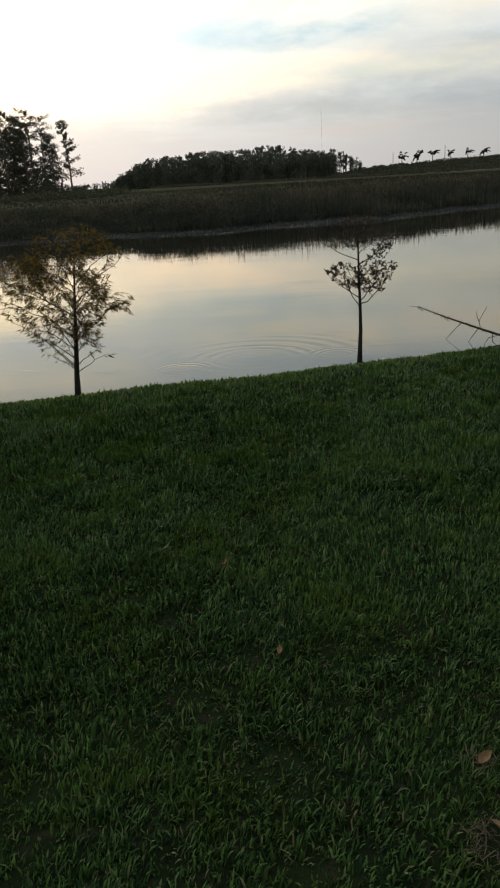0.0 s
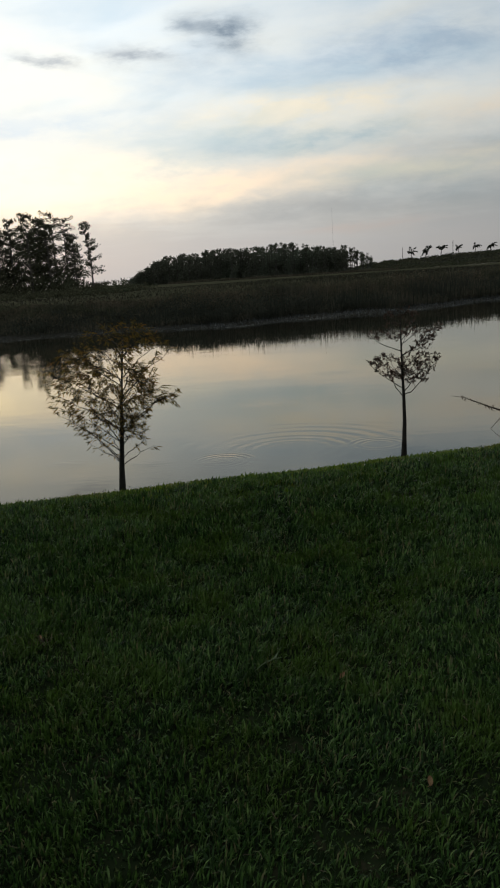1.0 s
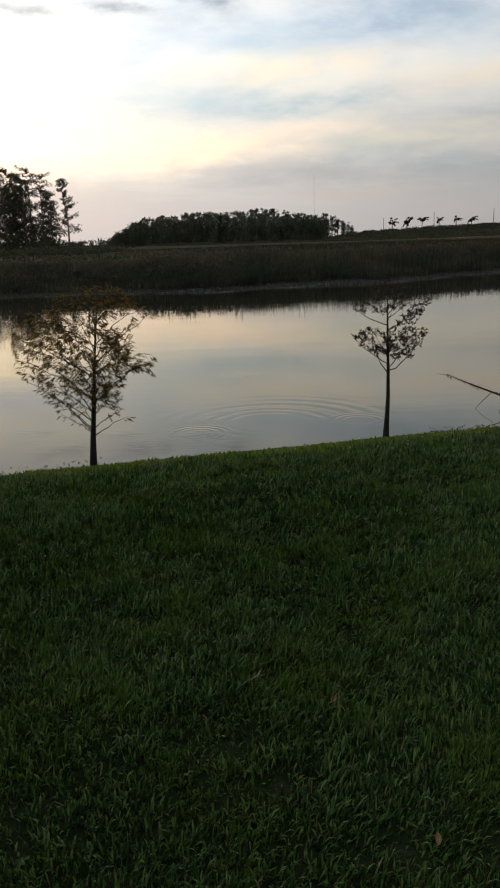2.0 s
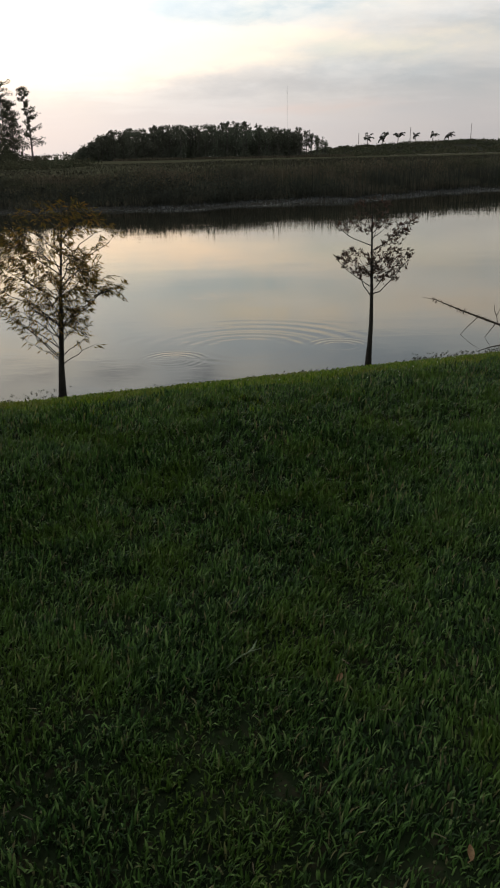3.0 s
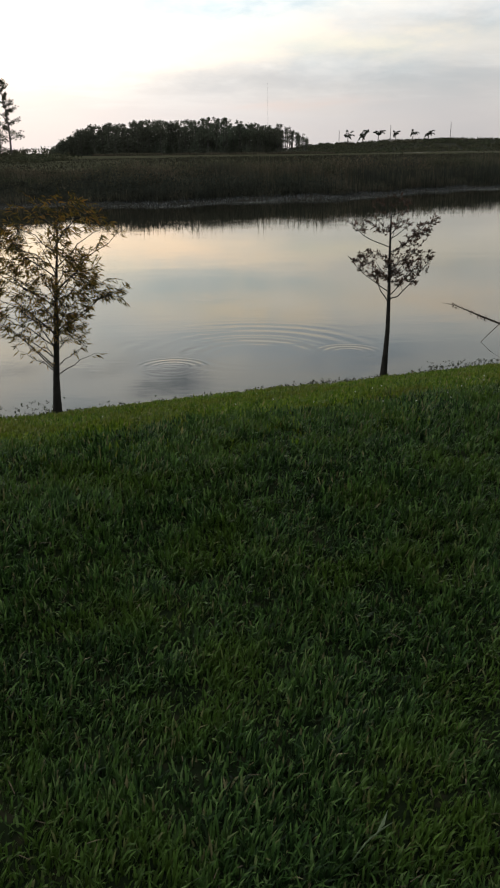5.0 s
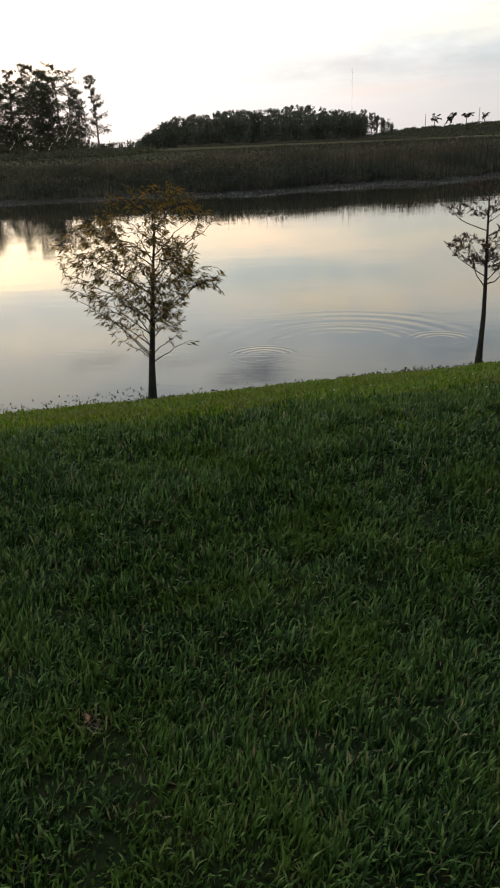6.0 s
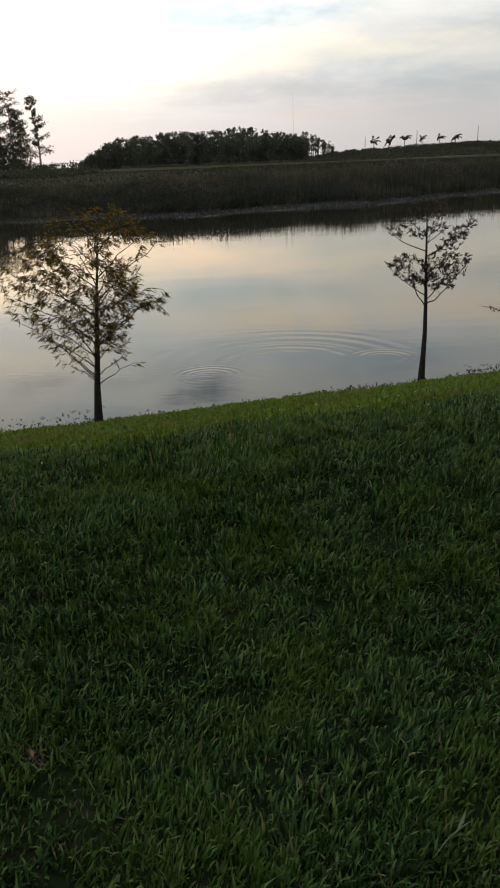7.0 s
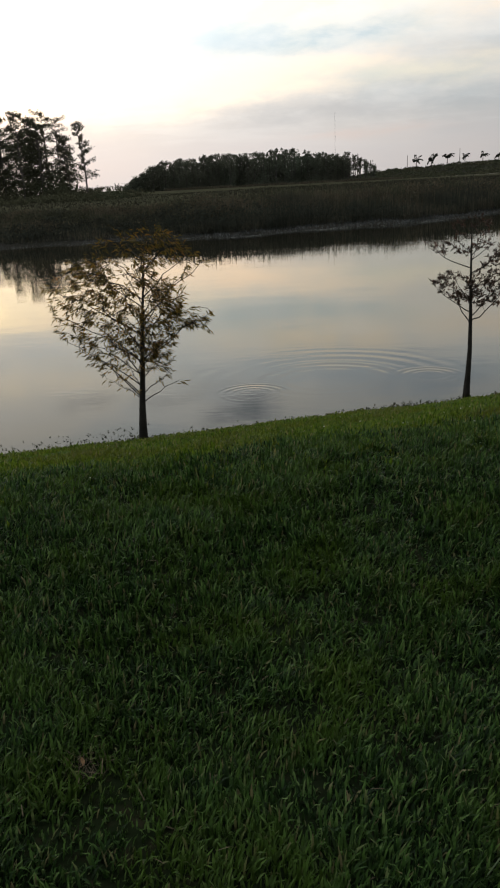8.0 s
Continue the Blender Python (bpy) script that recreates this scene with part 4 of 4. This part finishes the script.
reeds("upright_reeds", DARK_REED, "scattered upright dark reed stems above the far bank's growth", 5200, -38, 50, 1.8, 5.0, 0.55, 1.9, 0.034, 0.10, 0.55)
reeds("upright_reeds", BROWN_REED, "pale brown reed heads along the top of the far bank", 16000, -38, 50, 4.6, 10.5, 0.30, 1.00, 0.034, 0.35, 0.4)
reeds("rim_grass", RIDGE_GRASS, "thin tan grass along the rim of the far bank", 7000, -14, 55, 9.0, 13.0, 0.12, 0.42, 0.03, 0.5, 0.3)
reeds("upright_reeds", REED, "single olive reed stems high on the far bank", 2600, -38, 50, 4.5, 9.5, 0.8, 1.9, 0.030, 0.10, 0.7)


def reed_bushes(mat, label, seed, count, d0, d1, h0, h1):
    """Rounded growth among the reeds, in drifts."""
    rnd = random.Random(seed)
    leaves = Leaves()
    while count:
        x = rnd.uniform(-40, 55)
        d = rnd.uniform(d0, d1)
        y = float(far_shore(x)) + d
        if float(vnoise(np.array(x * 0.22 + seed), np.array(y * 0.3), seed)) < rnd.uniform(0.15, 0.75):
            continue
        count -= 1
        h = rnd.uniform(h0, h1) * (0.5 if x < -7 else 1.0)
        crown_clumps(leaves, (x, y, float(land(x, y)) + h * 0.5), rnd.uniform(0.4, 1.1), h * 0.6, 58, 0.13, rnd)
    tagged(link("reed_bushes", leaves.mesh("reed_bushes"), mat), label, "bushes", kind="stuff")


reeds("brown_reeds", BROWN_REED, "patchy dead brown reeds among the green ones", 30000, -20, 60, 4.5, 10.5, 0.3, 1.20, 0.026, 0.9, 0.12)
reeds("sedge_fringe", SEDGE, "low pale dead sedge at the far waterline", 30000, -45, 60, -0.3, 3.0, 0.05, 0.24, 0.028, 0.9)
reeds("field_grass", FIELD_GRASS, "dry tan-green grass of the far field", 40000, -60, 100, 10, 150, 0.2, 0.6, 0.09, 0.45, 0.1)


reeds("shore_mat", PALE_SEDGE, "pale flattened dead sedge right at the far waterline", 14000, -45, 60, -0.5, 0.25, 0.04, 0.13, 0.03, 1.2, 0.35)


def dry_ridge():
    """Tall bleached grass along the foot of the far wood."""
    n = 16000
    x, y = scatter(n, -48, 62, 376, 393)
    h = rng.uniform(0.7, 1.2, n) * (0.7 + 0.6 * vnoise(x * 0.15, y * 0.1, 41))
    base = np.stack([x, y, land(x, y) - 0.05], 1)
    v, t = blades(base, h, rng.uniform(0.10, 0.22, n), np.abs(rng.normal(0, 0.3, n)), rng.uniform(0, 2 * np.pi, n), 0.4)
    tagged(link("dry_ridge_grass", tri_mesh("dry_ridge_grass", v, t), RIDGE_GRASS), "tall bleached grass at the foot of the far wood", "grass", kind="stuff")


dry_ridge()


def spray(leaves, p, way, length, width, rnd):
    """A flat pointed spray of far foliage."""
    way = Vector(way).normalized()
    side = way.cross(Vector((rnd.uniform(-1, 1), rnd.uniform(-1, 1), rnd.uniform(-1, 1)))).normalized() * (width * 0.5)
    k = len(leaves.v)
    mid = p + way * (length * 0.45)
    leaves.v += [tuple(p), tuple(mid + side), tuple(p + way * length), tuple(mid - side)]
    leaves.t += [(k, k + 1, k + 2), (k, k + 2, k + 3)]


def crown_clumps(leaves, middle, rx, rz, n, size, rnd):
    """Small leaf sprays in an uneven egg."""
    for _ in range(n):
        while True:
            q = Vector((rnd.uniform(-1, 1), rnd.uniform(-1, 1), rnd.uniform(-1, 1)))
            if 0.15 < q.length < 1:
                break
        p = Vector(middle) + Vector((q.x * rx, q.y * rx, q.z * rz))
        spray(leaves, p, (rnd.uniform(-1, 1), rnd.uniform(-1, 1), rnd.uniform(-0.6, 0.8)), size * rnd.uniform(0.6, 1.5), size * rnd.uniform(0.4, 0.9), rnd)


def wood_tree(seed, height, width, dense, name="woodland_tree", lean=0.0, low=0.25, size=0.55):
    rnd = random.Random(seed)
    tree = root(name, (0, 0, 0), "tall thin-crowned cypress, dark against the sky", "tree", "tall trees across the pond")
    w = Limbs()
    pts = [Vector((lean * height * t * t + (rnd.uniform(-0.12, 0.12) if 0 < t else 0), rnd.uniform(-0.1, 0.1), height * t)) for t in (-0.02, 0.2, 0.4, 0.6, 0.8, 0.97)]
    w.tube(pts, [height * 0.017, height * 0.012, height * 0.010, height * 0.008, height * 0.005, 0.02], 7)
    leaves = Leaves()
    t = low
    while t < 0.99:
        i = on_trunk(pts, height * t)
        az = rnd.uniform(0, 2 * math.pi)
        ln = width * rnd.uniform(0.4, 1.0) * (1.02 - 0.62 * t)
        end = i + Vector((math.cos(az) * ln, math.sin(az) * ln, ln * rnd.uniform(0.1, 0.6)))
        path = bend(i, end, 3, 0.05, 0.05, rnd)
        w.tube(path, [0.10, 0.07, 0.05, 0.02], 4)
        for u in (0.45, 0.75, 1.0):
            q = i.lerp(end, u)
            crown_clumps(leaves, q, 0.20 * ln + 0.2, 0.13 * ln + 0.16, int(dense * rnd.uniform(0.5, 1.3)), size, rnd)
        t += rnd.uniform(0.012, 0.034)
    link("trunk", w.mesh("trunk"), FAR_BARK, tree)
    link("crown", leaves.mesh("crown"), FAR_LEAF, tree)
    return tree


def place_tree(ob, x, y, turn, k, first):
    m = pose(x, y, float(land(x, y)), 0, 0, turn) @ Matrix.Diagonal((k, k, k, 1))
    if first:
        ob.matrix_basis = m
        return ob
    c = copy_thing(ob, pose(x, y, float(land(x, y)), 0, 0, turn))
    c.scale = (k, k, k)
    return c


def build_tall_wood():
    kinds = [wood_tree(31, 15.0, 4.9, 22, low=0.20, size=0.30), wood_tree(32, 14.2, 4.5, 21, low=0.18, size=0.30), wood_tree(33, 13.0, 4.9, 24, low=0.10, size=0.30)]
    rnd = random.Random(12)
    used = set()
    x = -43.6
    while x > -88:
        k = rnd.randrange(3)
        scale = rnd.uniform(0.88, 1.16) * (0.94 if x > -45 else 1.07)
        place_tree(kinds[k], x, rnd.uniform(166, 190), rnd.uniform(0, 360), scale, k not in used)
        used.add(k)
        x -= rnd.uniform(0.8, 1.6)
    lone = wood_tree(41, 15.2, 3.1, 26, lean=-0.08, low=0.22, size=0.30)
    tagged(lone, "lone slender leaning cypress with narrow ragged crown", "tree", "tall trees across the pond")
    lone.matrix_basis = pose(-37.6, 169, float(land(-37.6, 169)))
    bushes = Leaves()
    x = -36.0
    while x > -95:
        y = rnd.uniform(160, 176)
        h = rnd.uniform(2.6, 6.0) * (0.5 if x > -41 else 1)
        crown_clumps(bushes, (x, y, float(land(x, y)) + h * 0.45), 1.7, h * 0.55, 170, 0.42, rnd)
        if x < -41.5:
            h = rnd.uniform(6.0, 11.0)
            crown_clumps(bushes, (x, y + 9, float(land(x, y)) + h * 0.45), 1.6, h * 0.5, 170, 0.40, rnd)
        x -= rnd.uniform(0.35, 0.8)
    tagged(link("undergrowth", bushes.mesh("undergrowth"), FAR_LEAF), "dark bushes at the foot of the tall trees", "bushes", kind="stuff")


build_tall_wood()


def build_dome():
    """Cypress dome far across the field: a wood that nobody could count."""
    rnd = random.Random(17)
    leaves, w = Leaves(), Limbs()
    outline = [(-70, 3), (-64, 7.4), (-59, 10.9), (-50, 13.3), (-35, 15.1), (-20, 15.4), (-5, 15.0), (11, 15.8), (24, 14.8), (33, 13.0), (44, 10.5), (53, 6.5), (55, 5)]
    for k in range(214):
        x = -69 + 110 * (k + rnd.random()) / 214
        h = float(np.interp(x, [p[0] for p in outline], [p[1] for p in outline])) * rnd.uniform(0.80, 1.10)
        y = 400 + rnd.uniform(0, 30) * max(0.05, 1 - abs((x + 6) / 64) ** 3)
        z = float(land(x, y))
        w.tube([(x, y, z - 0.2), (x + rnd.uniform(-0.3, 0.3), y, z + h * 0.6), (x + rnd.uniform(-0.4, 0.4), y, z + h * 0.97)], [0.20, 0.13, 0.03], 5)
        r = rnd.uniform(1.5, 2.6)
        for _ in range(7):
            tuft = rnd.uniform(0.5, 1.0)
            middle = (x + rnd.uniform(-0.8, 0.8) * r, y + rnd.uniform(-1, 1), z + h - tuft - rnd.random() ** 1.5 * r * 1.2)
            crown_clumps(leaves, middle, tuft, tuft * 0.9, 46, 0.42, rnd)
        crown_clumps(leaves, (x, y + 9, z + h * 0.42), 3.0, h * 0.40, 70, 1.1, rnd)
        for _ in range(3):
            r = rnd.uniform(1.8, 3.0)
            crown_clumps(leaves, (x + rnd.uniform(-2, 2), y + rnd.uniform(-1, 4), z + h * rnd.uniform(0.15, 0.78)), r, r * 1.1, 85, 0.65, rnd)
        crown_clumps(leaves, (x, y - 0.5, z + 1.6), 2.6, 2.2, 120, 0.5, rnd)
    # single thin-stemmed trees at its northern end, with sky between the stems
    for k in range(15):
        x, y = 38.0 + 1.08 * k + rnd.uniform(-0.5, 0.5), 400 + rnd.uniform(0, 10)
        h = float(np.interp(x, [p[0] for p in outline], [p[1] for p in outline])) * rnd.uniform(1.02, 1.24)
        z = float(land(x, y))
        w.tube([(x, y, z - 0.2), (x + rnd.uniform(-0.2, 0.2), y, z + h * 0.6), (x, y, z + h * 0.96)], [0.24, 0.17, 0.05], 5)
        for _ in range(16):
            q = rnd.uniform(0.36, 0.97)
            crown_clumps(leaves, (x + rnd.uniform(-1, 1) * 1.3 * (1.25 - q), y + rnd.uniform(-1, 1), z + h * q), 0.85, 0.6, 30, 0.42, rnd)
        crown_clumps(leaves, (x, y - 0.5, z + 0.9), 2.0, 1.1, 70, 0.5, rnd)
    v = np.concatenate([np.array(w.v), np.array(leaves.v)])
    faces = w.f + [tuple(i + len(w.v) for i in t) for t in leaves.t]
    me = bpy.data.meshes.new("cypress_dome")
    me.from_pydata(v.tolist(), [], faces)
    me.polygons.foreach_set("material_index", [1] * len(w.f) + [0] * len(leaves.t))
    tagged(link("cypress_dome", me, [HAZED_DOME_LEAF, PALE_BARK]), "dark dome-shaped cypress wood beyond the field", "woods", kind="stuff")


build_dome()


def build_tree_line():
    """Low woods on the horizon."""
    rnd = random.Random(19)
    leaves = Leaves()
    x = -520.0
    while x < 140:
        y = 900 + rnd.uniform(0, 60)
        h = rnd.uniform(4.5, 8.5)
        crown_clumps(leaves, (x, y, h * 0.5), 4.5, h * 0.5, 26, 2.2, rnd)
        x += rnd.uniform(2.0, 4.2)
    me = leaves.mesh("far_tree_line")
    tagged(link("far_tree_line", me, FAR_LEAF), "low dark line of woods on the horizon", "woods", kind="stuff")


build_tree_line()


reed_bushes(DARK_REED, "rounded dark green bushes among the far reeds", 29, 850, 2.4, 7.0, 0.35, 1.10)
reed_bushes(BROWN_REED, "withered brown bushes on top of the far bank", 30, 900, 5.0, 10.5, 0.3, 1.12)
reed_bushes(FAR_LEAF, "soft olive-tan bushes along the top of the far bank", 33, 420, 6.5, 11.5, 0.35, 1.15)


def build_far_road():
    xs = np.linspace(82, 230, 60)
    rows = [388.0, 390.5, 393.5, 396.0]
    verts = [(x, y, float(land(x, y)) + 0.10 + (0.06 if 0 < i < 3 else 0)) for i, y in enumerate(rows) for x in xs]
    n = len(xs)
    quads = [(r * n + c, r * n + c + 1, (r + 1) * n + c + 1, (r + 1) * n + c) for r in range(3) for c in range(n - 1)]
    me = bpy.data.meshes.new("road")
    me.from_pydata(verts, [], quads)
    tagged(link("road", me, TRACK_EARTH), "pale sandy track along the foot of the levee", "road", kind="structure")


build_far_road()


def scrub():
    """Low bushes: between the woods, and ragged along the levee."""
    rnd = random.Random(23)
    leaves = Leaves()
    for _ in range(90):
        x, y = rnd.uniform(-46, -24), rnd.uniform(118, 165)
        h = rnd.uniform(0.5, 1.5)
        crown_clumps(leaves, (x, y, float(land(x, y)) + h * 0.4), h * 1.3, h * 0.6, 60, 0.4, rnd)
    for _ in range(900):
        x, y = rnd.uniform(48, 175), rnd.uniform(398, 478)
        h = rnd.uniform(0.3, 1.1)
        crown_clumps(leaves, (x, y, float(land(x, y)) + h * 0.4), h * 2.4, h * 0.6, 26, 0.8, rnd)
    tagged(link("scrub", leaves.mesh("scrub"), FAR_LEAF), "low dark scrub on the field and levee", "bushes", kind="stuff")


scrub()


def build_shore_shrub():
    """The one taller shrub that stands clear of the far reeds."""
    x, y = 25.2, 65.0
    rnd = random.Random(37)
    shrub = root("shrub", (x, y, float(land(x, y))), "dark rounded shrub standing clear of the far reeds", "shrub")
    stems, leaves = Limbs(), Leaves()
    for _ in range(7):
        a, r, h = rnd.uniform(0, 2 * math.pi), rnd.uniform(0.3, 1.1), rnd.uniform(1.3, 2.3)
        tip = Vector((math.cos(a) * r, math.sin(a) * r, h))
        stems.tube(bend((0, 0, -0.1), tip, 4, 0.05, 0.04, rnd), [0.05, 0.04, 0.03, 0.02, 0.01], 5)
        for u in (0.5, 0.75, 1.0):
            crown_clumps(leaves, tip * u, 0.42, 0.34, 90, 0.13, rnd)
    link("stems", stems.mesh("stems"), FAR_BARK, shrub)
    link("crown", leaves.mesh("crown"), DARK_REED, shrub)


build_shore_shrub()


def build_palm(seed, height):
    rnd = random.Random(seed)
    palm = root("palm_tree", (0, 0, 0), "wind-swept palm on the levee, dark silhouette", "palm", "row of palms on the levee")
    w = Limbs()
    w.tube([(0, 0, -0.2), (0.06, 0, height * 0.4), (0.1, 0, height * 0.8), (0.1, 0, height)], [0.20, 0.15, 0.13, 0.16], 8)
    link("trunk", w.mesh("trunk"), FAR_BARK, palm)
    leaves = Leaves()
    for k in range(8):
        az = 2 * math.pi * k / 8 + rnd.uniform(-0.35, 0.35)
        ln = rnd.uniform(1.8, 2.9)
        rise = rnd.uniform(0.55, 1.75) + 0.30 * math.cos(az)
        prev = Vector((0.1, 0, height))
        for j in range(1, 8):
            t = j / 7
            p = Vector((0.1 + math.cos(az) * ln * t * 0.74 + 0.40 * t * t, math.sin(az) * ln * t * 0.8, height + ln * (rise * t - 0.86 * t * t)))
            d = (p - prev).normalized()
            for s in (-1, 1):
                side = d.cross(Vector((0.1, 0, 1))).normalized() * s
                for _ in range(2):
                    leaves.leaf(prev.lerp(p, rnd.random()), side * 0.55 + d * 0.7 + Vector((0, 0, -0.45)), 0.90 * (1.1 - 0.5 * t), 0.40, rnd)
            leaves.leaf(prev, d, (p - prev).length * 1.2, 0.12, rnd)
            prev = p
    link("fronds", leaves.mesh("fronds"), FROND, palm)
    return palm


def pole_at(name, label, category, x, y, height, r, mat, cross=True):
    ob = root(name, (x, y, float(land(x, y))), label, category, "poles on the levee")
    w = Limbs()
    w.tube([(0, 0, -0.3), (0, 0, height * 0.5), (0, 0, height)], [r, r * 0.85, r * 0.7], 8)
    link("pole", w.mesh("pole"), mat, ob)
    if cross:
        c = Limbs()
        c.tube([(-0.9, 0.1, height - 0.6), (0.9, 0.1, height - 0.6)], [0.07, 0.07], 4)
        link("crossarm", c.mesh("crossarm"), mat, ob)
    return ob


def build_levee_things():
    y = 470.0
    for i, x in enumerate((85.0, 93.6, 102.5, 112.5, 122.5, 131.5)):
        place_tree(build_palm(51 + i, (2.3, 1.9, 2.4, 2.7, 2.6, 1.8)[i]), x, y, 0, (1.65, 1.80, 1.60, 1.35, 1.35, 1.65)[i], True)
    for x, h in ((80.4, 7.4), (110.0, 8.4), (145.0, 9.2)):
        pole_at("utility_pole", "thin weathered utility pole on the levee", "pole", x, y + 2, h, 0.17, POLE_WOOD, False)
    mast = root("radio_mast", (59.0, 700, float(land(59.0, 700))), "very thin tall radio mast far behind the wood", "mast")
    w = Limbs()
    for k in range(3):
        a = 2 * math.pi * k / 3
        leg = Limbs()
        leg.tube([(0.25 * math.cos(a), 0.25 * math.sin(a), -0.2), (0.25 * math.cos(a), 0.25 * math.sin(a), 54)], [0.018, 0.014], 4)
        link("leg", leg.mesh("leg"), STEEL, mast)
    for j in range(36):
        for k in range(3):
            a, b = 2 * math.pi * (k + j) / 3, 2 * math.pi * (k + j + 1) / 3
            w.tube([(0.25 * math.cos(a), 0.25 * math.sin(a), j * 1.5), (0.25 * math.cos(b), 0.25 * math.sin(b), j * 1.5 + 1.5)], [0.012, 0.012], 3)
    link("lattice", w.mesh("lattice"), STEEL, mast)


build_levee_things()
